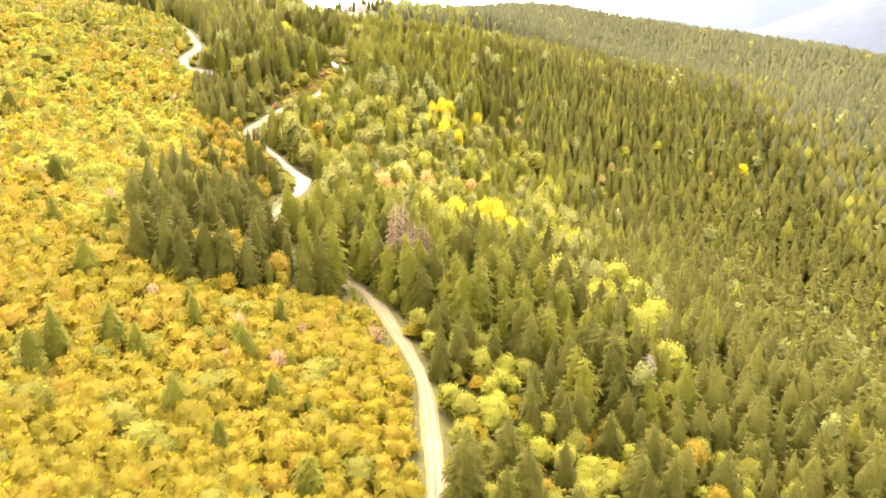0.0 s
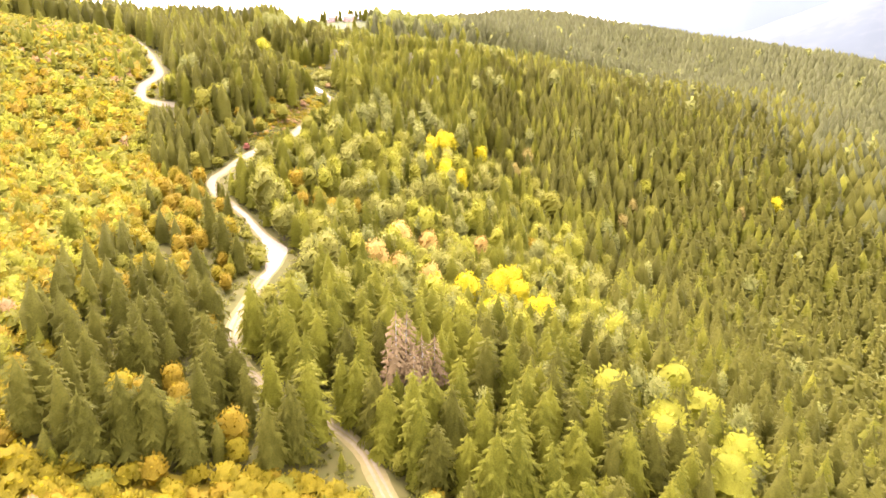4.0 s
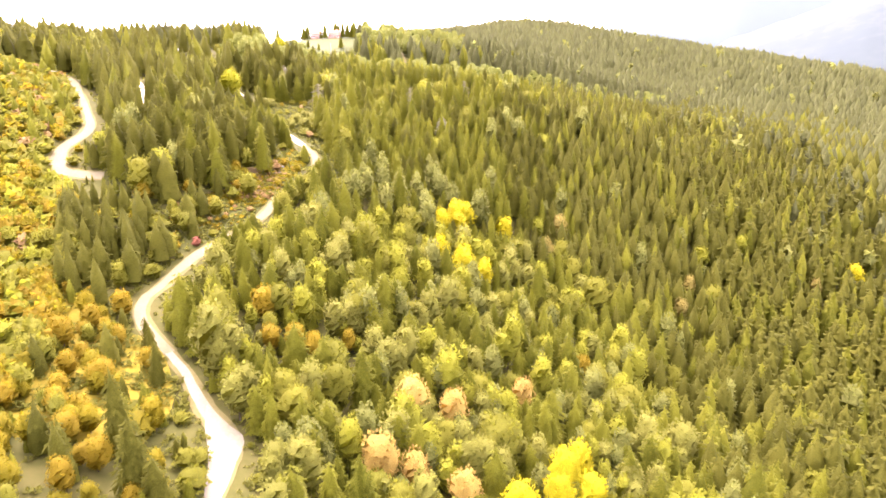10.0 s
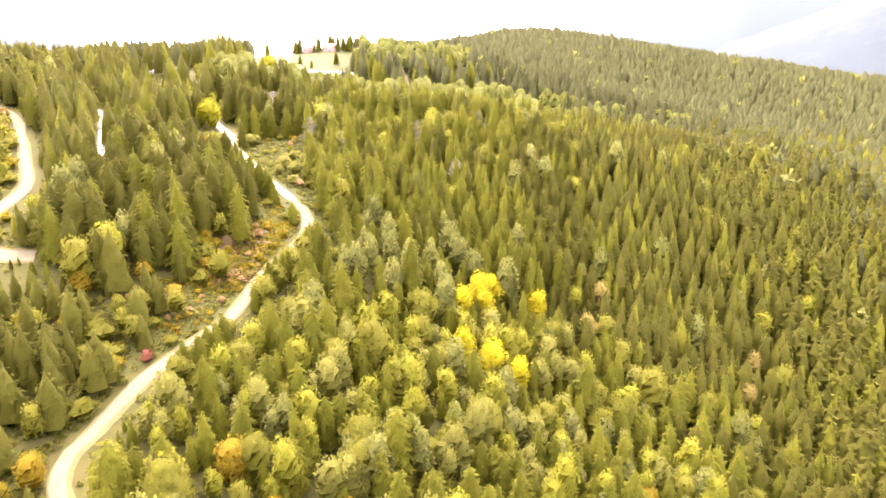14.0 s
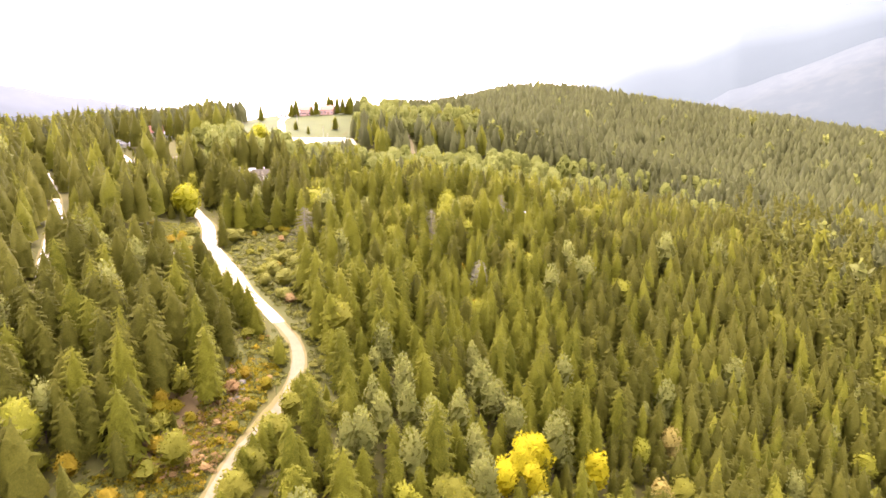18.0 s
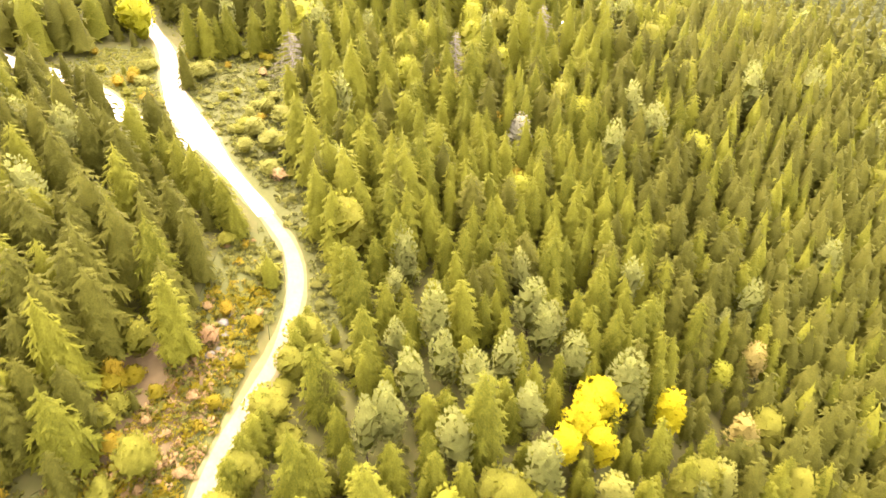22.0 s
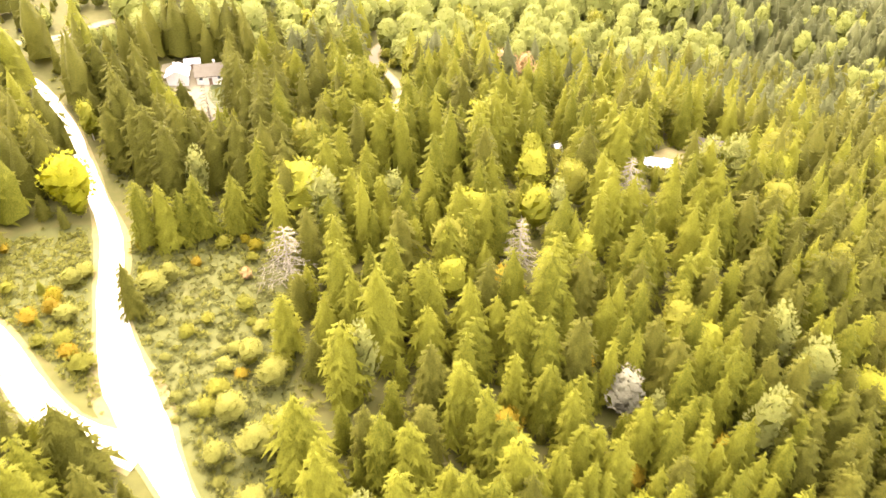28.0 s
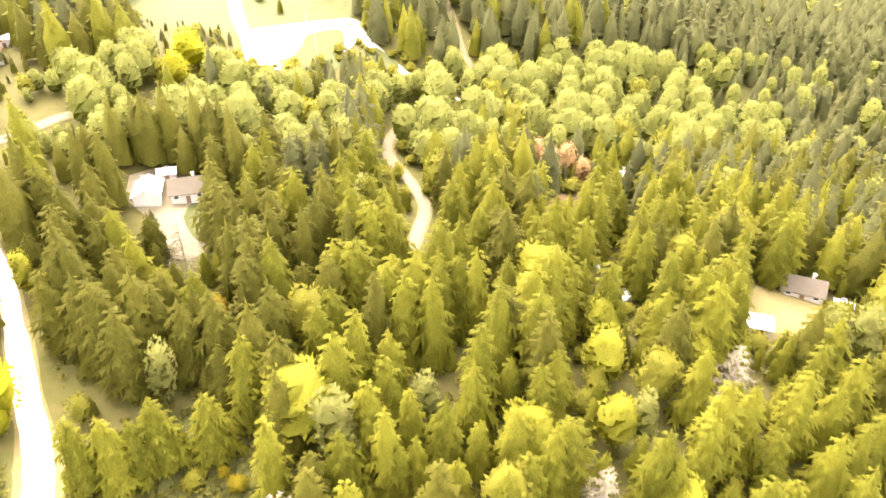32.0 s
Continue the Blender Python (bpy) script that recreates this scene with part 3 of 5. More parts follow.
R = np.random.default_rng(11)
SHAPES = {
    "spruce": [[spruce_shape(R, 74, w=v, core=0.64, droop=0.55, fingers=3, sides=6, taper=p) for v, p in ((0.225, 0.52), (0.19, 0.36), (0.26, 0.55), (0.20, 0.40), (0.24, 0.48), (0.205, 0.34))],
               [spruce_shape(R, 31, w=v, core=0.76, droop=0.45, fingers=1, sides=5, rings=2, taper=p) for v, p in ((0.215, 0.44), (0.19, 0.33), (0.23, 0.50), (0.20, 0.36), (0.185, 0.31))],
               [spruce_shape(R, 20, w=v, core=0.84, droop=0.5, sides=5, rings=2, taper=p) for v, p in ((0.22, 0.44), (0.19, 0.34), (0.23, 0.5), (0.20, 0.36), (0.19, 0.32), (0.215, 0.42))],
               [spruce_shape(R, 3, w=v, core=0.97, droop=0.4, sides=5, rings=2, taper=p) for v, p in ((0.20, 0.40), (0.23, 0.48), (0.21, 0.42))]],
    "bare_spruce": [[spruce_shape(R, 80, w=v, bare=0.32, core=0, droop=0.55, fingers=2) for v in (0.17, 0.19, 0.15)]],
    "pine": [[crown_shape(R, 330, 0.175, 0.15, 0.68, 18, 0.46, 0.82, 8, 5, 0.68) for _ in range(4)], [crown_shape(R, 100, 0.16, 0.18, 0.85, 14, 0.4, 0.85, 7, 4) for _ in range(3)], [crown_shape(R, 26, 0.155, 0.2, 0.85, 10, 0.4, 0.9, 6, 3) for _ in range(3)]],
    "leafy": [[crown_shape(R, 340, 0.30, 0.10, 0.95, 20, 0.42, 0.9, 11, 6, 0.6) for _ in range(4)], [crown_shape(R, 170, 0.295, 0.10, 0.95, 14, 0.40, 0.88, 9, 4, 0.6) for _ in range(4)], [crown_shape(R, 70, 0.28, 0.08, 0.95, 10, 0.36, 0.9, 7, 3, 0.6) for _ in range(3)]],
    "aspen": [[crown_shape(R, 330, 0.195, 0.14, 0.9, 18, 0.44, 0.88, 9, 6, 0.62) for _ in range(4)], [crown_shape(R, 120, 0.195, 0.14, 0.9, 14, 0.4, 0.88, 8, 4, 0.62) for _ in range(3)], [crown_shape(R, 22, 0.20, 0.12, 0.9, 10, 0.4, 0.9, 6, 3) for _ in range(3)]],
    "shrub": [[crown_shape(R, 170, 0.43, 0.0, 1.0, 10, 0.36, 0.92, 10, 4, 0.65) for _ in range(5)], [crown_shape(R, 120, 0.43, 0.0, 1.0, 9, 0.42, 0.92, 8, 3, 0.6) for _ in range(5)],
              [crown_shape(R, 14, 0.42, 0.0, 1.0, 6, 0.45, 0.94, 6, 3) for _ in range(5)], [crown_shape(R, 14, 0.42, 0.0, 1.0, 6, 0.45, 0.9, 0, 0, 0.9) for _ in range(5)]],
    "grove": [[crown_shape(R, 210, 0.26, 0.08, 0.84, 18, 0.23, 0.97, 11, 6, 0.48) for _ in range(6)]],
    "herb": [[crown_shape(R, 11, 0.5, 0.0, 1.0, 5, 0.4, 0.9, 0, 0, 0.75) for _ in range(5)]],
    "spruce_near": [[spruce_shape(R, 112, w=v, core=0.64, droop=0.55, fingers=3, sides=6, taper=p) for v, p in ((0.225, 0.52), (0.19, 0.36), (0.26, 0.55), (0.20, 0.40), (0.24, 0.48), (0.205, 0.34))]],
    "snag": [[snag_shape(R) for _ in range(3)]],
}
for kind, levels in SHAPES.items():
    if kind != "snag":
        for shapes in levels:
            shapes[:] = [face_out(V, F, kind) for V, F in shapes]
TRUNKS = {"spruce": [trunk_shape(R, 0.9, 0.011)], "spruce_near": [trunk_shape(R, 0.9, 0.011)], "bare_spruce": [trunk_shape(R, 0.97, 0.011, 14, 0.2, 0.10)], "pine": [trunk_shape(R, 0.8, 0.011, 4, 0.3, 0.10) for _ in range(2)],
          "leafy": [trunk_shape(R, 0.75, 0.013, 6, 0.15, 0.18) for _ in range(2)], "aspen": [trunk_shape(R, 0.8, 0.010, 5, 0.2, 0.12) for _ in range(2)], "grove": [trunk_shape(R, 0.75, 0.013, 4, 0.15, 0.15)],
          "shrub": [trunk_shape(R, 0.55, 0.022, 5, 0.08, 0.25) for _ in range(2)]}
MESHES = {}


def shared_mesh(kind, what, v, mat):
    key = (kind, what, v, mat.name)
    if key not in MESHES:
        V, F, *n = (SHAPES[kind][0] if what == "crown" else TRUNKS[kind])[v]
        MESHES[key] = mesh_of(what, V, F, [mat], smooth=bool(n), normals=n[0] if n else None)
    return MESHES[key]


def tree(name, kind, x, y, h, leaf, label, category="tree", group="", bark=BARK, wide=1.0):
    """One tree of its own: an empty at the foot, with its trunk and its crown."""
    kind = "spruce_near" if kind == "spruce" else kind
    ob = new(name, None)
    s = h * wide * rng.uniform(0.88, 1.25)
    ob.matrix_world = Matrix.LocRotScale((x, y, float(height(x, y)) - 0.15), Euler((rng.uniform(-0.03, 0.03), rng.uniform(-0.03, 0.03), rng.uniform(0, 6.28))), (s, s, h))
    tagged(ob, label, category, group)
    v = int(rng.integers(len(SHAPES[kind][0])))
    if kind in TRUNKS:
        part("trunk", shared_mesh(kind, "trunk", v % len(TRUNKS[kind]), bark), ob)
        part("crown", shared_mesh(kind, "crown", v, leaf), ob)
    else:
        part("trunk", shared_mesh(kind, "crown", v, leaf), ob)
    return ob


def stand(name, kind, lod, P, leaf, label, category, wide=1.0, trunk=False):
    """Many trees as one mesh. P: rows of x, y, height."""
    if not len(P):
        return None
    P = np.asarray(P, float)
    V, F, T, M, N, n = [], [], [], [], [], 0
    shapes = SHAPES[kind][min(lod, len(SHAPES[kind]) - 1)]
    pick = rng.integers(len(shapes), size=len(P))
    z = height(P[:, 0], P[:, 1]) - 0.15
    turn, tint, fat = rng.uniform(0, 6.28, len(P)), rng.random(len(P)), rng.uniform(0.84, 1.30, len(P)) * wide
    for k in range(len(shapes)):
        sel = np.where(pick == k)[0]
        sets = [(shapes[k], 0)] + ([((*TRUNKS[kind][0], body_normals(TRUNKS[kind][0][0], "spruce")), 1)] if trunk else [])
        for (v, f, q), mi in sets:
            c, s = np.cos(turn[sel])[:, None], np.sin(turn[sel])[:, None]
            hh = P[sel, 2][:, None]
            w = hh * fat[sel][:, None]
            X = np.stack([(c * v[None, :, 0] - s * v[None, :, 1]) * w + P[sel, 0][:, None], (s * v[None, :, 0] + c * v[None, :, 1]) * w + P[sel, 1][:, None],
                          v[None, :, 2] * hh + z[sel][:, None]], -1)
            V.append(X.reshape(-1, 3))
            N.append(np.stack([c * q[None, :, 0] - s * q[None, :, 1], s * q[None, :, 0] + c * q[None, :, 1], np.repeat(q[None, :, 2], len(sel), 0)], -1).reshape(-1, 3))
            F.append((f[None] + (n + np.arange(len(sel)) * len(v))[:, None, None]).reshape(-1, 3))
            T.append(np.repeat(tint[sel], len(v)))
            M.append(np.full(len(sel) * len(f), mi))
            n += len(sel) * len(v)
    ob = new(name, mesh_of(name, np.concatenate(V), np.concatenate(F), [leaf, BARK], np.concatenate(M), np.concatenate(T), True, np.concatenate(N)))
    return tagged(ob, label, category, kind="stuff")


# ---- single trees that stand out ----
taken, standouts = [], []


def single(rows, *args, **kw):
    for x, y, h in rows:
        tree(args[0], args[1], x, y, h, *args[2:], **kw)
        taken.append((x, y, 0.15 * h if args[1] != "shrub" else 1.6))
        if args[1] != "shrub":
            standouts.append((x, y, h))


single([(-14, 185, 23), (-12, 188.5, 22), (-8, 188, 18), (-5.5, 191, 17), (-10, 183, 17)], "dead_spruce", "bare_spruce", BROWN, "dead spruce with brown needles and a bare lower stem", group="dead spruces", bark=PALE_BARK)
single([(48, 143, 15), (-65.9, 500.4, 15.5), (-18, 504, 16), (12, 528, 15)], "dead_tree", "snag", DEADWOOD, "bare grey dead spruce with drooping boughs", wide=1.05)
single([(-24, 256, 14), (-17, 281, 14), (-8, 281, 14), (-6, 253, 13), (-16, 256, 12), (12, 300, 13)], "deciduous_tree", "leafy", PEACH, "pinkish orange autumn tree in mixed forest", wide=0.8)
single([(-104, 357, 8), (-56, 307, 11), (-47, 299, 8), (-52, 296, 8), (-42, 297, 8), (-34, 302, 8), (-90, 301, 8), (-95, 294, 8), (38, 337, 9), (-81, 387, 6), (-92, 366, 6), (51, 105, 9), (51, 119, 9)],
       "deciduous_tree", "leafy", ORANGE, "small tree with orange autumn leaves", wide=0.9)
single([(-108, 489, 4), (-101, 478, 3.6), (-26, 467, 7), (-22, 499, 8), (-13, 462, 6), (-5, 460, 6), (-10, 480, 7), (15, 466, 6), (-86, 551, 6)],
       "bush", "shrub", ORANGE, "orange autumn bush among spruces", "bush")
single([(5, 252, 14), (18, 269, 15), (23, 263, 14), (11, 236, 13), (25, 248, 14), (23, 274, 15), (14, 259, 14), (30, 256, 13)], "aspen_tree", "leafy", YELLOW, "bright yellow autumn aspen among spruces", group="yellow aspens", wide=0.85, bark=PALE_BARK)
single([(0, 394, 15), (4, 397, 14), (-7, 364, 14), (0, 363, 14), (8, 362, 14), (-6, 386, 13), (-2, 391, 14), (1, 387, 14), (20, 400, 13), (199, 444, 15)],
       "aspen_tree", "aspen", YELLOW, "yellow autumn aspen with a pale trunk", bark=PALE_BARK, wide=1.2)
single([(-116.5, 524, 15), (-114.5, 521, 9), (-161, 538, 13), (-114, 642, 12), (-113, 654, 14)], "aspen_tree", "leafy", foliage("yellow_green_leaves", (0.25, 0.24, 0.01), (0.31, 0.297, 0.013), (0.37, 0.352, 0.017), 0.55, 0.35), "yellow-green autumn tree beside the road", wide=0.9)
single([(38, 200, 16), (58, 216, 16), (63, 206, 15), (62, 184, 16), (58, 158, 14), (49, 194, 15), (55, 174, 15), (45, 186, 14)], "deciduous_tree", "leafy", LIME, "light green spreading deciduous tree", group="light green trees", wide=1.0)
single([(-34, 358, 13), (-21, 360, 13), (-13, 345, 13), (-22, 334, 13), (-28, 369, 12), (-123, 555, 12)], "aspen_tree", "aspen", LIME, "yellow-green aspen in mixed forest", bark=PALE_BARK)
single([(-9, 542, 14), (-12, 519, 14), (-4, 504, 13), (-33, 498, 12), (57, 541, 14), (-11, 533, 14)], "deciduous_tree", "leafy", LIME, "round light green tree among spruces", wide=0.75)
single([(174, 433, 12), (94, 398, 12), (104, 414, 12), (46, 418, 14), (37, 401, 12)], "aspen_tree", "aspen", foliage("golden_beige_leaves", (0.24, 0.185, 0.04), (0.29, 0.225, 0.052), (0.34, 0.265, 0.065), 0.5, 0.4), "golden beige autumn aspen among spruces", bark=PALE_BARK, wide=1.15)
single([(35, 412, 12), (44, 374, 12), (92, 384, 12), (142, 449, 13), (118, 435, 12)], "aspen_tree", "aspen", LIME, "yellow-green aspen among spruces", bark=PALE_BARK, wide=1.2)
single([(-3, 472, 13)], "birch_tree", "aspen", foliage("pale_grey_leaves", (0.19, 0.175, 0.10), (0.225, 0.205, 0.12), (0.26, 0.24, 0.14)), "pale grey bare-twigged tree", bark=PALE_BARK)
single([(-34, 418, 17), (-29, 404, 18), (-16, 399, 17), (-26, 380, 17), (-9, 413, 18), (-7, 408, 17), (-1, 403, 17), (-41, 379, 16), (-37, 382, 17), (-21, 393, 18), (-27, 396, 17), (-33, 390, 16), (-12, 390, 16), (-90, 529, 16), (-7, 519, 15)],
       "pine_tree", "pine", PINE, "grey-green pine with a clumped crown", wide=0.85)
single([(-3, 626, 12), (3, 632, 12), (8, 627, 10), (-6, 634, 11)], "deciduous_tree", "leafy", RUSSET, "pinkish brown autumn tree beside a clearing", wide=0.85)
single([(27, 612, 12)], "deciduous_tree", "leafy", LIME, "yellow-green tree beside a clearing", wide=0.8)
single([(-66.9, 460.9, 7), (-72.4, 467.5, 6), (-62.0, 464.1, 7.5), (-66.1, 475.6, 6), (-70.8, 479.7, 5.5), (-72.9, 458.9, 5), (-92.1, 496.6, 6), (-90.0, 500.7, 5), (-65.2, 486.5, 5.5)],
       "bush", "leafy", PALE, "broad rounded pale green bush on a cleared slope", "bush", group="bushes on the cleared slope", wide=1.25)
single([(-66, 452, 4), (-62, 458, 3.5), (-70, 488, 3.2), (-75, 478, 3), (-78, 468, 2.6)], "bush", "shrub", PALE, "low pale green bush on a cleared slope", "bush", wide=1.3)
single([(-85.8, 441.7, 14), (-81.7, 437.8, 15), (-78.1, 434.8, 15), (-74.5, 431.6, 14), (-71.3, 429.3, 13), (-69.1, 427.0, 10)], "spruce_tree", "spruce", SPRUCE, "green spruce on a road bank", wide=1.1)
single([(-81.3, 386, 4.5), (-75, 385.5, 2.6), (-65.9, 384.7, 2.6), (-62, 402.6, 3.2), (-63.6, 393.5, 2.2), (-79, 388, 3)], "bush", "shrub", GOLD, "golden autumn bush on a road bank", "bush", wide=1.25)
single([(-97.3, 511.3, 17), (-92.8, 512.4, 16), (-86.8, 516.3, 16), (-90.2, 514.8, 13), (-79.3, 518.7, 15), (-64.4, 483.1, 14), (-57.2, 484.0, 13)], "spruce_tree", "spruce", SPRUCE, "broad green spruce at the edge of a cleared slope", wide=1.15)
single([(-92.1, 498.6, 4), (-90.3, 500.8, 3.5), (-107.8, 497.8, 4), (-106.2, 500.8, 3.5), (-105.3, 487.8, 3.5), (-74.1, 482.0, 3), (-71.2, 482.8, 3)], "bush", "shrub", PALE, "rounded soft green bush beside the road", "bush", wide=1.3)
single([(-98.8, 510.7, 2.6), (-108.8, 492.2, 4), (-75.1, 512.4, 3.2), (-77.6, 514.6, 2.6)], "bush", "shrub", GOLD, "small golden bush at a forest edge", "bush")
single([(-95, 565, 13)], "dead_tree", "snag", DEADWOOD, "leafless pale brown tree in front of a house")
single([(75, 351, 12), (67, 335, 11), (82, 328, 12)], "deciduous_tree", "leafy", OLIVE, "yellow-olive broadleaf tree among spruces", wide=0.8)
single([(-82, 337, 3.2)], "bush", "shrub", foliage("dark_red_leaves", (0.16, 0.05, 0.03), (0.21, 0.07, 0.04), (0.25, 0.09, 0.05)), "dark red autumn bush at the road edge", "bush")
single([(-33, 121, 5), (-16, 142, 5), (156, 248, 7), (113, 274, 6)], "bush", "shrub", RUSSET, "reddish brown autumn bush on a slope", "bush")
single([(-61, 114, 10), (-66, 105, 11), (-65, 96, 11), (-55, 111, 9), (-36, 138, 9), (-39, 121, 9), (-41, 124, 8), (-30, 107, 8), (-43, 96, 10), (-84, 166, 11), (-160, 255, 13), (-34, 89, 8), (-20, 85, 8), (-78, 140, 10), (-95, 160, 9), (-110, 190, 10), (-104, 235, 12), (-120, 240, 10), (-52, 130, 8)],
       "spruce_tree", "spruce", SPRUCE, "young green spruce on a golden slope", wide=1.35)
single([(-94, 378, 20), (-87, 384, 21), (-73, 393, 19), (-89, 425, 19), (-78, 405, 20), (-56, 500, 19), (-25, 521, 18), (-42, 515, 18)], "spruce_tree", "spruce", SPRUCE, "tall dark green spruce beside the road")
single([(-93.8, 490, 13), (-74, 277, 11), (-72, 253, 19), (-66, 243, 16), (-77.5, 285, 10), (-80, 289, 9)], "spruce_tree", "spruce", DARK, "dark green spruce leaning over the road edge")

# young trees that line the lower edge of the forest road
for x, y in np.concatenate([MAIN[(MAIN[:, 1] > a) & (MAIN[:, 1] < b)] for a, b in ((341, 357), (367, 396), (400, 411))]):
    for back in (7.5, 10.5):
        px, py = x + 0.21 * back + rng.uniform(-0.6, 0.6), y - back + rng.uniform(-0.6, 0.6)
        px = max(px, float(np.interp(py, MAIN[:, 1], MAIN[:, 0])) + 4.6)
        tall = float(height(x, y) - height(px, py)) + 0.47 * back + rng.uniform(-0.5, 0.7)
        if tall > 2.2 and rng.random() < 0.8:
            leafy = rng.random() < 0.4
            single([(px, py, tall * (1 if leafy else 1.2))], "deciduous_tree" if leafy else "spruce_tree", "leafy" if leafy else "spruce", OLIVE if leafy else SPRUCE,
                   "small olive green tree at the road edge" if leafy else "young green spruce at the road edge", wide=1.2)

# ---- the woods ----
LIMEBAND = [(-205, 340), (-150, 345), (-98, 325), (-84, 280), (-130, 272), (-175, 290)]
GOLDEN = [(-5, 20), (-5, 115), (-10, 138), (-17, 150), (-26, 157), (-72, 146), (-90, 196), (-97, 258), (-100, 290), (-114, 330), (-128, 360), (-150, 372), (-240, 380), (-300, 370), (-330, 280), (-300, 20)]
UPLAND = [(-128, 360), (-138, 395), (-150, 430), (-175, 468), (-205, 478), (-240, 450), (-300, 380), (-240, 375)]
MIXED = [(-52, 232), (-20, 225), (30, 222), (60, 240), (62, 330), (55, 380), (20, 390), (-15, 378), (-40, 366), (-66, 356), (-74, 335), (-80, 300), (-58, 268)]
WESTMIX = [(-60, 266), (-97, 262), (-102, 292), (-122, 340), (-116, 356), (-96, 356), (-84, 330), (-90, 312), (-80, 296)]
ORANGEWEST = [(-70, 256), (-69, 272), (-79, 291), (-92, 296), (-106, 308), (-118, 314), (-104, 285), (-98, 256)]
NEARMIX = [(0, 40), (90, 40), (90, 110), (60, 135), (30, 128), (12, 150), (-10, 160), (-4, 129)]
GROVE = [(-60, 665), (-30, 690), (40, 720), (90, 730), (215, 770), (190, 690), (165, 650), (102, 662), (40, 640), (-5, 636), (-38, 612), (-60, 640)]
GROVE_TOP = [(-64, 730), (-30, 735), (25, 760), (35, 800), (0, 830), (-62, 830)]
GROVE_WEST = [(-162, 604), (-152, 642), (-95, 662), (-60, 640), (-64, 606), (-84, 602), (-90, 605), (-112, 606), (-124, 600), (-140, 598)]
SCRUBLAND = [(-112, 512), (-105, 514), (-100, 521), (-91, 527), (-79, 529), (-72, 523), (-68, 508), (-64, 490), (-60, 450), (-50, 424), (-46, 408), (-58, 396), (-62, 424), (-80, 452), (-98, 482)]
BANK = [(-60, 410), (-64, 428), (-72, 424), (-72, 404), (-75, 388), (-80, 374), (-94, 362), (-96, 345), (-88, 332), (-82, 336), (-76, 346), (-68, 360), (-64, 380)]
FORKBANK = [(-94, 470), (-106, 478), (-124, 492), (-126, 510), (-110, 518), (-102, 500)]



WESTBLOCK = [(-72, 146), (-26, 157), (-40, 174), (-55, 200), (-57, 240), (-66, 262), (-97, 262), (-90, 196)]


PLANTATION = [(-12, 384), (60, 384), (190, 400), (210, 540), (60, 548), (30, 500), (-6, 486), (-30, 440), (-26, 408)]


def lattice(gap, x0, x1, y0, y1, jitter=0.42):
    """Uneven rows of places for trees."""
    a, b = np.meshgrid(np.arange(x0, x1, gap), np.arange(y0, y1, gap * 0.87))
    a = a + (np.arange(len(a)) % 2)[:, None] * gap / 2
    return (a + rng.uniform(-jitter, jitter, a.shape) * gap).ravel(), (b + rng.uniform(-jitter, jitter, b.shape) * gap).ravel()


def bushy(x, y):
    return inside(x, y, GOLDEN) | inside(x, y, UPLAND)


X, Y = lattice(6.2, -420, 700, -75, 1195)
keep = ~inside(X, Y, PLANTATION) & ~bushy(X, Y) & ~inside(X, Y, NEARMIX) & ~((Y > 690) & (rng.random(len(X)) < 0.38)) & ~((Y > 430) & (Y < 690) & (rng.random(len(X)) < 0.22))
X2, Y2 = lattice(3.1, -330, 0, 20, 520)
keep2 = bushy(X2, Y2)
X3, Y3 = lattice(4.3, -15, 95, 40, 165)
keep3 = inside(X3, Y3, NEARMIX)
X4, Y4 = lattice(7.4, -115, 90, 130, 575)
keep4 = ~inside(X4, Y4, PLANTATION) & (rng.random(len(X4)) < 0.8) & ~bushy(X4, Y4) & ~inside(X4, Y4, NEARMIX) & ~inside(X4, Y4, SCRUBLAND) & ~inside(X4, Y4, BANK)
X5, Y5 = lattice(6.4, -85, 65, 220, 395)
keep5 = inside(X5, Y5, MIXED) & (rng.random(len(X5)) < 0.6)
X6, Y6 = lattice(5.3, -35, 215, 380, 552)
keep6 = inside(X6, Y6, PLANTATION)
X3, Y3, keep3 = np.r_[X3, X5, X6], np.r_[Y3, Y5, Y6], np.r_[keep3, keep5, keep6]
young = np.r_[np.zeros(keep.sum() + keep2.sum() + keep3.sum(), bool), np.ones(keep4.sum(), bool)]
X, Y = np.r_[X[keep], X2[keep2], X3[keep3], X4[keep4]], np.r_[Y[keep], Y2[keep2], Y3[keep3], Y4[keep4]]
beyond = (X < -60 - 0.62 * (Y + 20)) | (X > 40 + 0.67 * (Y + 10)) | (Y < 50)
ok = ~beyond | (rng.random(len(X)) < np.where(bushy(X, Y), 0.3, 0.3))
for line, half in roads:
    for a in line[::2]:
        ok &= (X - a[0]) ** 2 + (Y - a[1]) ** 2 > (half + 1.6) ** 2
CLEARING = [(-6, 603), (0, 602), (9, 610), (20, 618), (28, 624), (26, 632), (14, 627), (4, 619), (-5, 613)]
core_plot = [(23, 552), (34, 562), (46, 570), (53, 564), (43, 556), (31, 548)]
for poly in (MEADOW, CARPARK, YARD, core_plot, CLEARING, TURNOUT):
    ok &= ~inside(X, Y, poly)
for x, y, r in taken:
    ok &= (X - x) ** 2 + (Y - y) ** 2 > (r + 1.0) ** 2
X, Y, young, beyond = X[ok], Y[ok], young[ok], beyond[ok]
u = rng.random(len(X))
vary = np.array([noise.noise(Vector((x / 38, y / 38, 3.0))) for x, y in zip(X, Y)])
fine = np.array([noise.noise(Vector((x / 14, y / 14, 9.0))) for x, y in zip(X, Y)])
golden, upland, mixed = inside(X, Y, GOLDEN), inside(X, Y, UPLAND), inside(X, Y, MIXED)
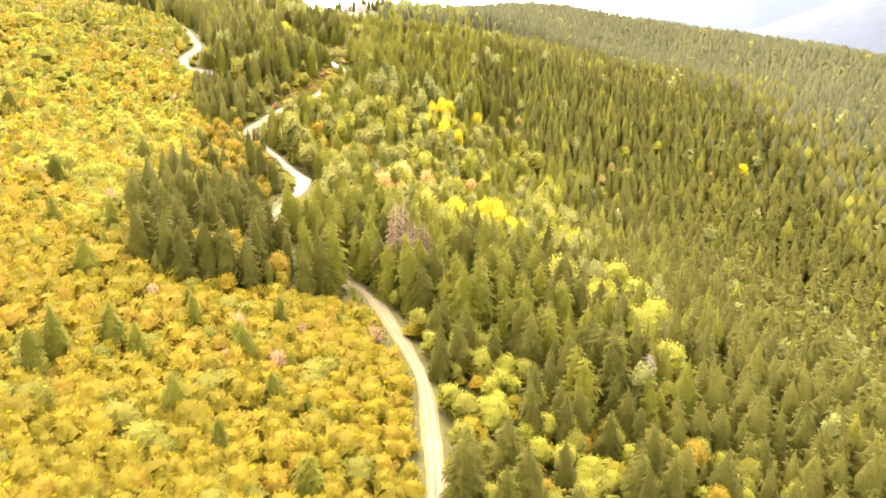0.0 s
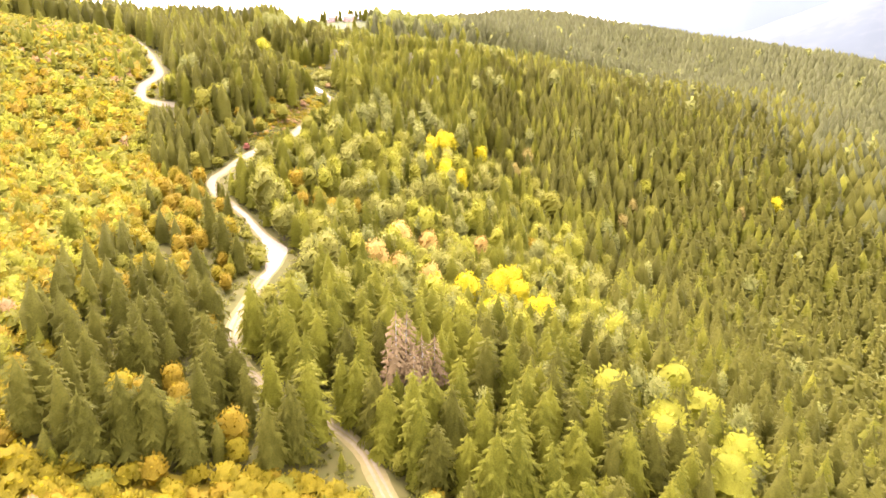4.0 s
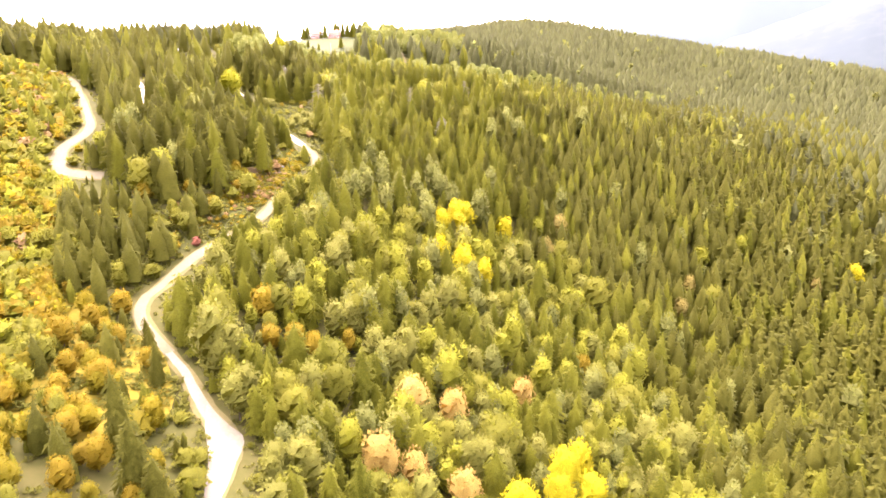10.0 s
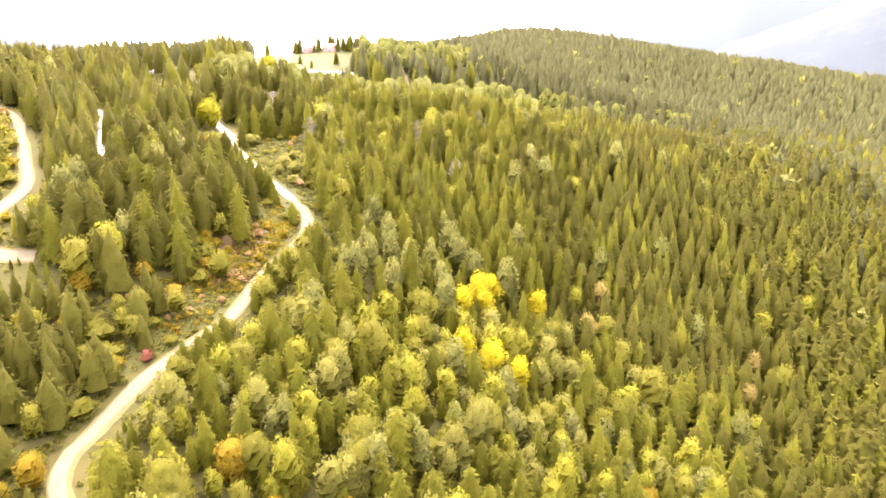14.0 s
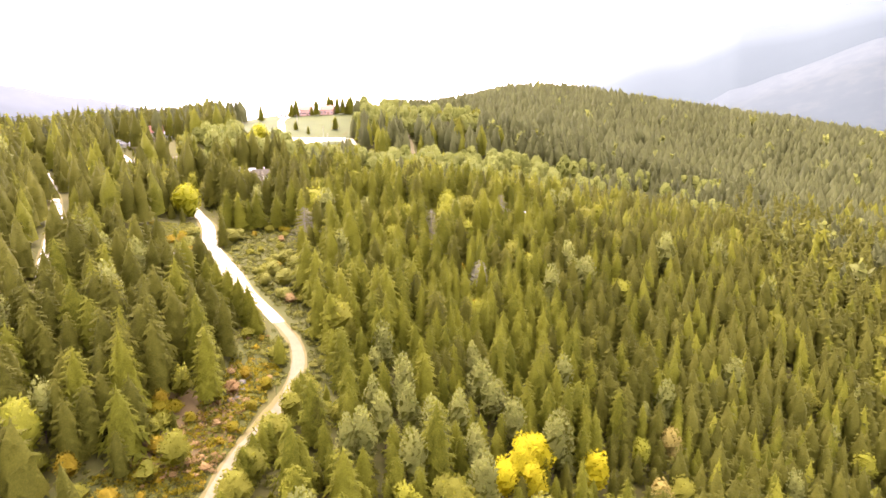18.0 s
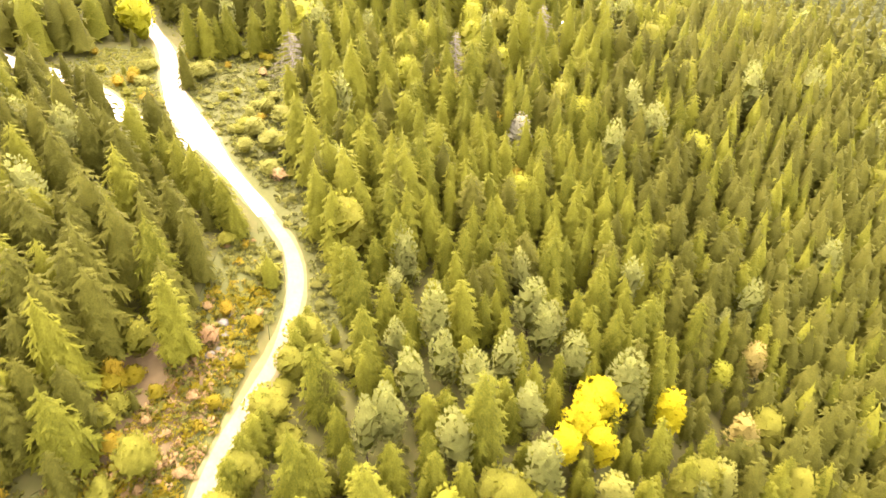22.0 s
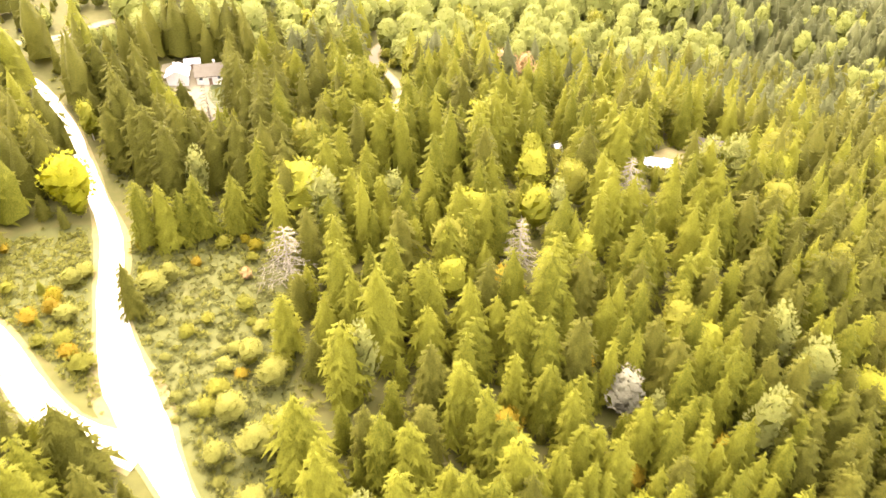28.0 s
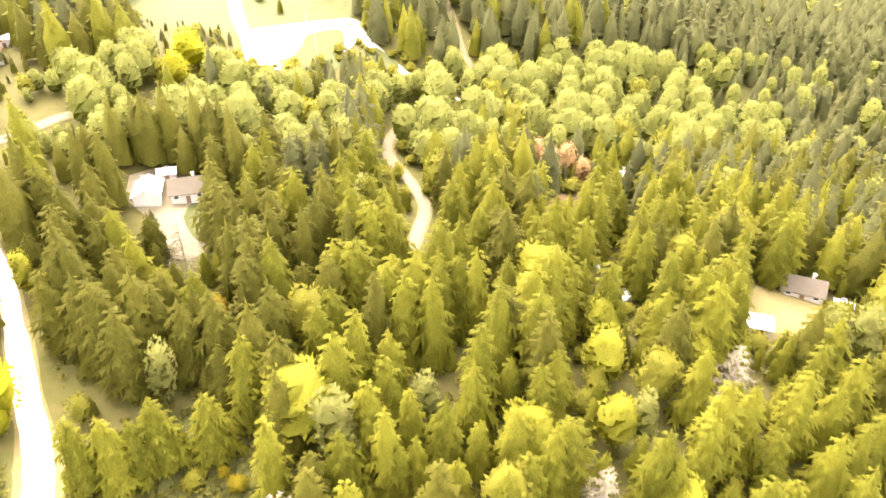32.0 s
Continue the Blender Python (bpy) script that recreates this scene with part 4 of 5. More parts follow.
west, near, grove = inside(X, Y, WESTMIX), inside(X, Y, NEARMIX), inside(X, Y, GROVE) | inside(X, Y, GROVE_TOP) | inside(X, Y, GROVE_WEST)
scrub = inside(X, Y, SCRUBLAND) | inside(X, Y, BANK) | inside(X, Y, FORKBANK)

sort = np.full(len(X), 0)
hh = 18.0 + 3.5 * vary + rng.normal(0, 1.7, len(X)) + 2.0 * np.clip((Y - 470) / 60, 0, 1)
hh[rng.random(len(X)) < 0.07] *= 0.72
pines = (fine > 0.33) & (u < np.where((X > 80) | (Y > 445), 0.15, 0.5))
sort[pines] = 1
sort[u > np.where(X > 70, 0.992, 0.985)] = 4
sort[(u > 0.978) & (u <= 0.985) & (X < 50)] = 3
hh[sort >= 3] *= 0.8
# dark needles grow commoner to the right, putting shade there by colour
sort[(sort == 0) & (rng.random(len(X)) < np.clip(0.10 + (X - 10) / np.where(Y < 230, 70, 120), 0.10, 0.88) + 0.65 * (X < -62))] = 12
k = inside(X, Y, PLANTATION) & ((sort == 0) | (sort == 12))
# right part of the plantation shaded through needle colour as well
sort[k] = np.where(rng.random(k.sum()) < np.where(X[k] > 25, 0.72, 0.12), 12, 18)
hh[k] = 17.0 + 1.5 * vary[k] + rng.normal(0, 1.3, k.sum())
k = mixed
lot = rng.random(k.sum())
sort[k] = np.select([(fine[k] + 0.9 * (u[k] - 0.5) > 0.0) & (lot < 0.28), (fine[k] + 0.9 * (u[k] - 0.5) > 0.0) & (lot < 0.64), (fine[k] + 0.9 * (u[k] - 0.5) > 0.0) & (lot < 0.80), lot > 0.88], [2, 13, 4, 1], 0)
hh[k] = 13.0 + rng.normal(0, 2.4, k.sum())
k = golden
sort[k] = np.select([u[k] < 0.72 + 0.25 * vary[k] - 0.32 * np.clip((Y[k] - 170) / 80, 0, 1), u[k] < 0.78 + 0.2 * vary[k], u[k] < 0.95, u[k] < 0.962, u[k] < 0.994], [6, 8, 7, 9, 10], 0)
high_slope = golden & (Y > 165) & (fine + 0.5 * vary > -0.05) & (sort == 6) & (u < 0.5)
sort[high_slope] = 14
sort[golden & inside(X, Y, LIMEBAND) & (u < 0.62)] = 14
sort[k & (sort == 0) & (X > -16)] = 6
hh[k] = np.where(sort[k] == 0, 6.0, 4.2) + rng.normal(0, 0.8, k.sum())
k = golden & (Y > 200) & ~beyond & (rng.random(len(X)) < 0.42)
lot = rng.random(k.sum())
sort[k] = np.select([lot < 0.40 - 0.2 * vary[k], lot < 0.54, lot < 0.84], [15, 16, 3], 4)
hh[k] = 6.0 + rng.normal(0, 1.1, k.sum())
k = upland
sort[k] = np.select([u[k] < 0.18, u[k] < 0.66, u[k] < 0.78, u[k] < 0.83, u[k] < 0.94], [6, 8, 7, 9, 10], 0)
hh[k] = np.where(sort[k] == 0, 9, 3.5) + rng.normal(0, 0.7, k.sum())
k = west
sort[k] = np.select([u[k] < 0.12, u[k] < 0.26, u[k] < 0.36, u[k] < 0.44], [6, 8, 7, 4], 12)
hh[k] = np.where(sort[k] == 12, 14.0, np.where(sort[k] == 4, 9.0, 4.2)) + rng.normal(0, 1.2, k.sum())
k = inside(X, Y, ORANGEWEST)
sort[k] = np.select([u[k] < 0.42, u[k] < 0.72, u[k] < 0.80], [15, 16, 12], 4)
hh[k] = np.where(sort[k] == 12, 11.0, 7.0) + rng.normal(0, 1.2, k.sum())
k = inside(X, Y, WESTBLOCK)
part_way = np.clip((Y[k] - 185) / 50, 0, 1)
sort[k] = np.select([u[k] < 0.66 - 0.38 * part_way, u[k] < 0.74 - 0.12 * part_way, u[k] < 0.87, u[k] < 0.95], [12, 15, 16, 6], 4)
hh[k] = np.where(sort[k] == 12, 16.0 - 4.0 * part_way, np.where(sort[k] == 6, 4.5, 7.0)) + rng.normal(0, 1.3, k.sum())
k = near
sort[k] = np.select([u[k] < 0.24, u[k] < 0.46, u[k] < 0.54, u[k] < np.where(X[k] < 32, 0.88, 0.66)], [6, 4, 7, 3], 12)
hh[k] = np.where(sort[k] == 12, 14, np.where((sort[k] == 6) | (sort[k] == 7), 3.8, 7.0)) + rng.normal(0, 0.9, k.sum())
k = grove
sort[k] = np.select([u[k] < 0.80, u[k] < 0.85, u[k] < 0.88], [11, 4, 0], 10)
hh[k] = 14.0 + rng.normal(0, 2.5, k.sum())
k = grove & (X > 70) & (rng.random(len(X)) < np.clip((X - 60) / 80, 0.3, 0.75))
sort[k] = 17
k = scrub
sort[k] = np.select([u[k] < 0.18, u[k] < 0.23, u[k] < 0.26], [8, 7, 9], 10)
hh[k] = 2.4 + rng.random(k.sum()) * 1.5
k = inside(X, Y, BANK) & (X < -73.5) & (Y < 392)
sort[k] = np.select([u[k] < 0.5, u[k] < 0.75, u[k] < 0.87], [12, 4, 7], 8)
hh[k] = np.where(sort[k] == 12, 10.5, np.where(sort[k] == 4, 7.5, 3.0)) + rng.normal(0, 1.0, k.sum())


def low_verge(points, rise, broad=4.5, reach=38):
    """Trees on the lower side of a road or yard stay low there, as cut for the open view down the valley."""
    for px, py in points:
        cy = py - 170
        vx, vy = px + 0.11 * cy, 170.0
        n = math.hypot(vx, vy)
        rx, ry = px - X, py - Y
        along, across = (rx * vx + ry * vy) / n, np.abs(rx * vy - ry * vx) / n
        near_by = (along > -1) & (along < reach) & (across < broad)
        hh[near_by] = np.minimum(hh[near_by], along[near_by] * rise + 1.0)


def stretch(line, a, b):
    return line[(line[:, 1] > a) & (line[:, 1] < b)][::2]


low_verge(stretch(MAIN, 60, 172), 0.42, 3.5, 24)
low_verge(stretch(MAIN, 192, 220), 0.55, 3, 14)
low_verge(stretch(MAIN, 246, 290), 0.17, 4, 45)
low_verge([(-51, 262), (-50, 257), (-54, 266)], 0.17, 4, 45)
low_verge(stretch(MAIN, 290, 334), 0.45, 3, 18)
low_verge(stretch(MAIN, 352, 408), 0.52, 3.5, 24)
low_verge(stretch(MAIN, 408, 440), 0.5, 3, 18)
low_verge(stretch(MAIN, 440, 566), 0.55, 4, 24)
low_verge(FORK[FORK[:, 0] < -99][::2], 0.98, 3.0, 24)
low_verge(stretch(UPPER, 366, 470), 0.40, 3, 30)
low_verge(stretch(HIGH, 485, 535), 0.42, 2.5)
low_verge(stretch(LANE, 576, 635), 0.52, 4, 30)
low_verge([(-112, 590), (-108, 588), (-104, 588), (-99, 586), (-97, 580), (-98, 574)], 0.55, 4.5, 30)
low_verge([(25, 548), (30, 552), (44, 562), (49, 565), (53, 561)], 0.66, 3.5, 26)
low_verge([(1, 557), (-3, 570), (68, 628), (22, 632)], 0.5, 2.5, 24)
low_verge([(-2, 609), (4, 614), (12, 620), (20, 626), (24, 628)], 0.55, 3.5, 24)
low_verge(stretch(PATHUP, 690, 740), 0.5, 2, 16)
low_verge([(-100, 672), (-92, 668), (-84, 672), (-76, 682), (-68, 694), (-58, 696), (-48, 686)], 0.42, 6, 45)
low_verge([(-177, 647), (-170, 647), (-176, 668), (-187, 614), (-180, 624)], 0.14, 4.5, 55)
low_verge([(-150, 606), (-140, 618)], 0.4, 5, 30)
low_verge([(-150, 718), (-138, 705), (-128, 712), (-118, 712), (-108, 720), (-96, 730), (-84, 735), (-76, 740)], 0.12, 7, 60)
for x, y, h in standouts:
    d = (X - x) ** 2 + (Y - y) ** 2
    lower = (d < (90 if h >= 11 else 55)) & (Y < y + 2)
    hh[lower] = np.minimum(hh[lower], h * 0.75)
# with distance, more spruces take the needles that have haze in their colour
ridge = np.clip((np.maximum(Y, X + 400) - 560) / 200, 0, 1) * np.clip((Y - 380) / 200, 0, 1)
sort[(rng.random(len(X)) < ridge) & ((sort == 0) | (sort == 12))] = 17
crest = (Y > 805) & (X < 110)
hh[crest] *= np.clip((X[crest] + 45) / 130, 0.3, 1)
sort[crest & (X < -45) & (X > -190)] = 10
# most bright far broadleaf trees turn into the haze-coloured spruces too
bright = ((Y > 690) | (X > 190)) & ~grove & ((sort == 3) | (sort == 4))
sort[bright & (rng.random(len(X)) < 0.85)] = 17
bare = (hh < 2.0) & ~scrub
sort[bare] = np.where(rng.random(bare.sum()) < 0.75, 8, 10)
sort[(hh < 5) & (sort <= 5) & (rng.random(len(X)) < 0.6)] = 8
hh = np.clip(hh, 1.5, 25)
hh[beyond & bushy(X, Y)] *= 1.5

sort[young & (sort != 8) & (sort != 12)] = np.where(rng.random((young & (sort != 8) & (sort != 12)).sum()) < 0.7, 0, 4)
hh[young] = np.minimum(hh[young], rng.uniform(4.5, 9.0, young.sum()))
# distance from the flown strip sets how finely a tree is made
broad = np.where((X < -15) & (Y > 360), 110, np.where(((sort >= 1) & (sort <= 5)) | (sort == 11) | (sort == 13) | (sort == 15) | (sort == 16), 100, np.where(Y > 410, 68, 58)))
off = np.hypot(np.maximum(np.abs(X + 15) - broad, 0), np.maximum(Y - 605, 0))
level = np.select([(off < 1) & (Y < 605), off < 72], [0, 1], 2)
level[(sort >= 6) & (sort < 11) & (off > 62)] = 2
level[sort == 11] = np.minimum(level[sort == 11], 1)
level[((Y > 780) | (X > 250)) & (sort != 11)] = 3
level[beyond] = 3
level[(np.abs(X + 20) < 110) & (Y > 600) & (Y < 730)] = 1
sort_bush = ((sort >= 6) & (sort < 11)) | (sort == 14)
orchard = golden & ((sort == 15) | (sort == 16) | (sort == 3) | (sort == 4))
level[orchard] = 2
plain_bush = sort_bush & (bushy(X, Y) | (Y > 600)) & ((Y > 215) | (X < -110))
level[plain_bush] = np.maximum(level[plain_bush], 2)
far_bush = sort_bush & ((X < -75) | (Y > 150))
level[far_bush] = np.maximum(level, 1)[far_bush]
# the ones nearest to the strip are things of their own
level[young] = np.maximum(level[young], 1)
nearest = np.abs(X + 20) + 0.15 * np.abs(Y - 330)
MAKE = {15: ("leafy", GOLD, 0.95, "broadleaf_wood", "golden yellow small broadleaf trees", "forest", 60, "deciduous_tree", "small golden yellow deciduous tree"),
        16: ("leafy", ORANGE, 0.95, "broadleaf_wood", "orange small broadleaf trees", "forest", 40, "deciduous_tree", "small orange deciduous tree"),
        18: ("spruce", SPRUCE, 0.88, "conifer_forest", "dense plantation of slender green conifers", "forest", 45, "spruce_tree", "slender green conifer in a dense plantation"),
        17: ("spruce", GREYED, 1.0, "conifer_forest", "spruce forest on the far ridge, greyed by painted haze", "forest", 0, "spruce_tree", "spruce on a ridge, greyed by painted haze"),
        14: ("shrub", LIME, 1.15, "green_thicket", "yellow-green bushes on a golden slope", "thicket", 30, "bush", "yellow-green bush on a golden slope"),
        13: ("aspen", PALE, 1.0, "aspen_wood", "pale green aspens in mixed forest", "forest", 110, "aspen_tree", "pale green aspen in mixed forest"),
        12: ("spruce", DARK, 1.1, "conifer_forest", "deep green spruces in the forest, thicker on the right as painted shade", "forest", 35, "spruce_tree", "deep green spruce in dense forest"),
        0: ("spruce", SPRUCE, 1.08, "conifer_forest", "dense dark green spruce forest", "forest", 125, "spruce_tree", "dark green spruce in dense forest"),
        1: ("pine", PINE, 0.9, "pine_forest", "grey-green pines scattered in spruce forest", "forest", 120, "pine_tree", "grey-green pine among spruces"),
        2: ("aspen", LIME, 0.98, "aspen_wood", "yellow-green aspens in mixed forest", "forest", 120, "aspen_tree", "yellow-green aspen in mixed forest"),
        3: ("leafy", LIME, 1.05, "broadleaf_wood", "light green broadleaf wood", "forest", 60, "deciduous_tree", "light green deciduous tree in forest"),
        4: ("leafy", OLIVE, 0.9, "broadleaf_wood", "olive green broadleaf trees", "forest", 100, "deciduous_tree", "olive green deciduous tree in forest"),
        5: ("leafy", YELLOW, 0.9, "broadleaf_wood", "yellow broadleaf trees on a slope", "forest", 40, "deciduous_tree", "small bright yellow deciduous tree"),
        6: ("shrub", GOLD, 1.12, "golden_thicket", "golden autumn thicket covering a slope", "thicket", 130, "bush", "golden autumn bush on a slope"),
        7: ("shrub", ORANGE, 1.1, "orange_thicket", "orange autumn bushes scattered on a slope", "thicket", 45, "bush", "orange autumn bush on a slope"),
        8: ("shrub", OLIVE, 1.35, "green_thicket", "olive green bushes on a slope", "thicket", 70, "bush", "olive green bush on the slope"),
        11: ("grove", SOFT, 1.0, "broadleaf_grove", "pale green broadleaf grove with rounded crowns", "forest", 0, "deciduous_tree", "pale green deciduous tree in a grove"),
        9: ("shrub", RUSSET, 1.0, "russet_thicket", "russet brown bushes", "thicket", 15, "bush", "russet brown autumn bush on a slope")}
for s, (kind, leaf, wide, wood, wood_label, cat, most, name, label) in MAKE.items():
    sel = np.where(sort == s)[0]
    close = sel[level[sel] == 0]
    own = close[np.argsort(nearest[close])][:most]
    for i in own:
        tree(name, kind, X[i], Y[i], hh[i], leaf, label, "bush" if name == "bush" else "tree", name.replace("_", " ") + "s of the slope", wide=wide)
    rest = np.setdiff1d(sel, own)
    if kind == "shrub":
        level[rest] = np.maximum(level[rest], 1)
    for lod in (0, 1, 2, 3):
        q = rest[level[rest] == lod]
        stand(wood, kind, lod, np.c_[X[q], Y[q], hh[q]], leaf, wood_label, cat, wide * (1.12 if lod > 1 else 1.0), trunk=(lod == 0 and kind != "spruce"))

LITTER = mottled("golden_leaf_litter", [(0.28, (0.17, 0.125, 0.014)), (0.45, (0.23, 0.17, 0.017)), (0.6, (0.27, 0.205, 0.02)), (0.75, (0.24, 0.15, 0.022))], 0.12, 1.2, 0.95, 0.8)
litter_v, litter_f = sheet(gx[(gx >= -330) & (gx <= 0)], gy[(gy >= 20) & (gy <= 380)], 0.2)
mid = litter_v[litter_f].mean(1)
covered = inside(mid[:, 0] + 3.0, mid[:, 1], GOLDEN) & inside(mid[:, 0], mid[:, 1], GOLDEN)
litter = new("leaf_litter", mesh_of("leaf_litter", litter_v, litter_f[covered], [LITTER], smooth=True))
tagged(litter, "fallen golden leaves under the thicket", "leaf litter", kind="structure")
patch("leaf_litter", ORANGEWEST, 0.22, LITTER, "fallen orange leaves under small trees", "leaf litter", 2.5)

# low growth between the trees and on the cleared banks
SWARD = mottled("rough_grass", [(0.28, (0.062, 0.063, 0.014)), (0.45, (0.074, 0.074, 0.017)), (0.6, (0.086, 0.083, 0.02)), (0.75, (0.098, 0.084, 0.025))], 0.08, 2.2, 0.95, 0.8)
for poly, label in ((SCRUBLAND, "rough grass and herbs on a cleared slope"), (BANK, "rough autumn grass on a road bank"), (FORKBANK, "rough grass between two roads")):
    patch("rough_grass", poly, 0.05, SWARD, label, "grass")


def low_growth(count, box, poly, tall, leaf, label, lod=3, wide=1.5, chance=1.0):
    x, y = rng.uniform(box[0], box[1], count), rng.uniform(box[2], box[3], count)
    g = np.ones(count, bool) if poly is None else inside(x, y, poly)
    g &= rng.random(count) < chance
    for free in (CARPARK, YARD, PLOT, CLEARING, MEADOW):
        g &= ~inside(x, y, free)
    for line, half in roads:
        for a in line[::2]:
            g &= (x - a[0]) ** 2 + (y - a[1]) ** 2 > (half + 0.7) ** 2
    stand("undergrowth", "herb" if lod > 2 else "shrub", lod, np.c_[x[g], y[g], tall * rng.uniform(0.45, 1.25, g.sum())], leaf, label, "undergrowth", wide)


low_growth(12500, (-115, -45, 395, 530), SCRUBLAND, 0.62, foliage("pale_herb_leaves", (0.108, 0.108, 0.024), (0.13, 0.128, 0.029), (0.155, 0.148, 0.036), 0.55, 0.5), "low yellow-green herbs and brambles on a cleared slope", 3, 1.35)
low_growth(240, (-100, -45, 395, 530), SCRUBLAND, 1.3, SCRUB, "soft green bushes on a cleared slope", 1, 1.9)
low_growth(60, (-100, -45, 395, 530), SCRUBLAND, 1.9, OLIVE, "low olive bushes on a cleared slope", 0, 1.7)
low_growth(330, (-100, -58, 338, 430), BANK, 1.2, ORANGE, "low orange-brown bushes on a road bank", 3, 1.1)
low_growth(3600, (-100, -58, 338, 430), BANK, 0.7, SCRUB, "low autumn brambles on a road bank")
low_growth(450, (-88, -64, 368, 398), BANK, 0.8, RUSSET, "low russet brambles on bare soil")
low_growth(1500, (-88, -60, 365, 412), BANK, 0.8, GOLD, "low golden herbs on a road bank")
low_growth(110, (-100, -58, 338, 430), BANK, 1.5, RUSSET, "russet bushes on a road bank", 1, 1.2)
low_growth(2600, (-128, -92, 468, 520), FORKBANK, 0.7, SCRUB, "low herbs and bushes between two roads")
low_growth(2400, (-130, -56, 262, 390), WESTMIX, 1.3, SCRUB, "low autumn bushes between young trees")
beside = np.concatenate([MAIN[(MAIN[:, 1] > 60) & (MAIN[:, 1] < 580)], FORK, UPPER])
pick = beside[rng.integers(len(beside), size=3600)] + rng.normal(0, 6.5, (3600, 2))
clear = np.ones(len(pick), bool)
for line, half in roads:
    for a in line[::2]:
        clear &= (pick[:, 0] - a[0]) ** 2 + (pick[:, 1] - a[1]) ** 2 > (half + 1.4) ** 2
pick = pick[clear]
stand("undergrowth", "herb", 0, np.c_[pick, rng.uniform(0.4, 1.1, len(pick))], SCRUB, "low grass tufts and brambles along the roads", "undergrowth", 1.2)
low_growth(420, (-120, 40, 600, 700), None, 4.5, OLIVE, "olive green understorey beside a settlement", 1, 1.1)
low_growth(5500, (-100, 60, 210, 560), None, 1.1, SCRUB, "sparse undergrowth of the forest floor", 3, 1.3)

SCREE = [(-70, 393), (-66.5, 392.5), (-65.8, 398), (-66, 405), (-67.5, 407), (-69, 402), (-68.4, 397)]
patch("bare_bank", [(-86, 392), (-78, 396), (-71, 393), (-67, 386), (-69, 377), (-76, 371), (-84, 378)], 0.1, DIRT, "bare reddish brown soil on the road bank", "bank", 1.5)
patch("bare_bank", SCREE, 0.14, DIRT, "bare pale scree on the road bank", "scree", 0.8)
STONE = mottled("pale_stone", [(0.3, (0.12, 0.105, 0.075)), (0.7, (0.18, 0.16, 0.115))], 0.8, 5, 0.9, 0.5)
stones = [(-68.6, 394.6, 0.9), (-67.4, 396.2, 0.6), (-66.8, 399.5, 0.8), (-67.6, 402.2, 1.1), (-66.9, 404.6, 0.7), (-68.2, 399.0, 0.5), (-66.6, 394.2, 0.5)]
for x, y, d in stones:
    bm = bmesh.new()
    bmesh.ops.create_icosphere(bm, subdivisions=2, radius=d)
    for v in bm.verts:
        v.co *= 1 + 0.35 * noise.noise(v.co * (1.3 / d) + Vector((x, y, 0)))
        v.co.z *= 0.6
    me = bpy.data.meshes.new("stone")
    bm.to_mesh(me)
    bm.free()
    me.materials.append(STONE)
    ob = new("stone", me)
    ob.location = (x, y, float(height(x, y)) + 0.2 * d)
    tagged(ob, "pale grey stone lying on bare scree", "stone", "stones on the bank")

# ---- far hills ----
# the pale bluish haze of distance is mixed into these three base colours
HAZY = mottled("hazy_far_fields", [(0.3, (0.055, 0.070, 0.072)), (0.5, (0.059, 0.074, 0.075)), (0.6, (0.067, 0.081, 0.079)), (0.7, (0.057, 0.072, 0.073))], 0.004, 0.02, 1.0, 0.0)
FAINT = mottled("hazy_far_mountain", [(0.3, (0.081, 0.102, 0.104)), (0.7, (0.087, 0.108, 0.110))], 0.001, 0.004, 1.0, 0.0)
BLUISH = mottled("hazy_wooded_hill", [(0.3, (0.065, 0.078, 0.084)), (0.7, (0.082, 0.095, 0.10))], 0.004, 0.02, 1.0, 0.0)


def far_ridge(name, crest, far, deep, mat, label, rough=20):
    """A distant ridge. crest: bearing and rise in degrees as seen from the flight."""
    b = np.interp(np.linspace(0, len(crest) - 1, 160), np.arange(len(crest)), [c[0] for c in crest])
    e = np.interp(np.linspace(0, len(crest) - 1, 160), np.arange(len(crest)), [c[1] for c in crest])
    top = 145 + far * np.tan(np.radians(e)) + np.array([rough * noise.noise(Vector((v * 0.25, far, 0))) + 0.3 * rough * noise.noise(Vector((v * 0.8, far, 5))) for v in b])
    rows = []
    for k, (d, f) in enumerate(((0, 0.0), (0.25, 0.25), (0.5, 0.55), (0.75, 0.8), (1, 1.0), (1.35, 0.6), (1.7, 0.0))):
        r = far - deep * (1 - d)
        rows.append(np.stack([-26 + r * np.sin(np.radians(b)), 248 + r * np.cos(np.radians(b)), -200 + (top + 200) * f], -1))
    v = np.concatenate(rows)
    i = np.arange(159)[None] + 160 * np.arange(6)[:, None]
    ob = new(name, mesh_of(name, v, np.stack([i, i + 1, i + 161, i + 160], -1).reshape(-1, 4), [mat], smooth=True))
    return tagged(ob, label, "hill", kind="structure")


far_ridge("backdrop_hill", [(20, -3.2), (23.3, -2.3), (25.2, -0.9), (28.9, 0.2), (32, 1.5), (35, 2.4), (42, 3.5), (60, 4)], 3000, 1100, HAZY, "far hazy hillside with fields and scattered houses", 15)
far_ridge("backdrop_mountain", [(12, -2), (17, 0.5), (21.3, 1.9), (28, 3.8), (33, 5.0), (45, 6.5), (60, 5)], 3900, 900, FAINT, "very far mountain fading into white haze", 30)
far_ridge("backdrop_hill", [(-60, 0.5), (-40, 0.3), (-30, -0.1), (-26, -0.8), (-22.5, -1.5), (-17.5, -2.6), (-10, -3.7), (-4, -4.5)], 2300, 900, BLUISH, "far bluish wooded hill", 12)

WESTLANE = smooth_line([(-168, 598), (-151, 606), (-145, 612), (-139, 619), (-132, 624)])
road("gravel_lane", WESTLANE, 1.5, "pale gravel lane above the house", False, 41, None, WORN)

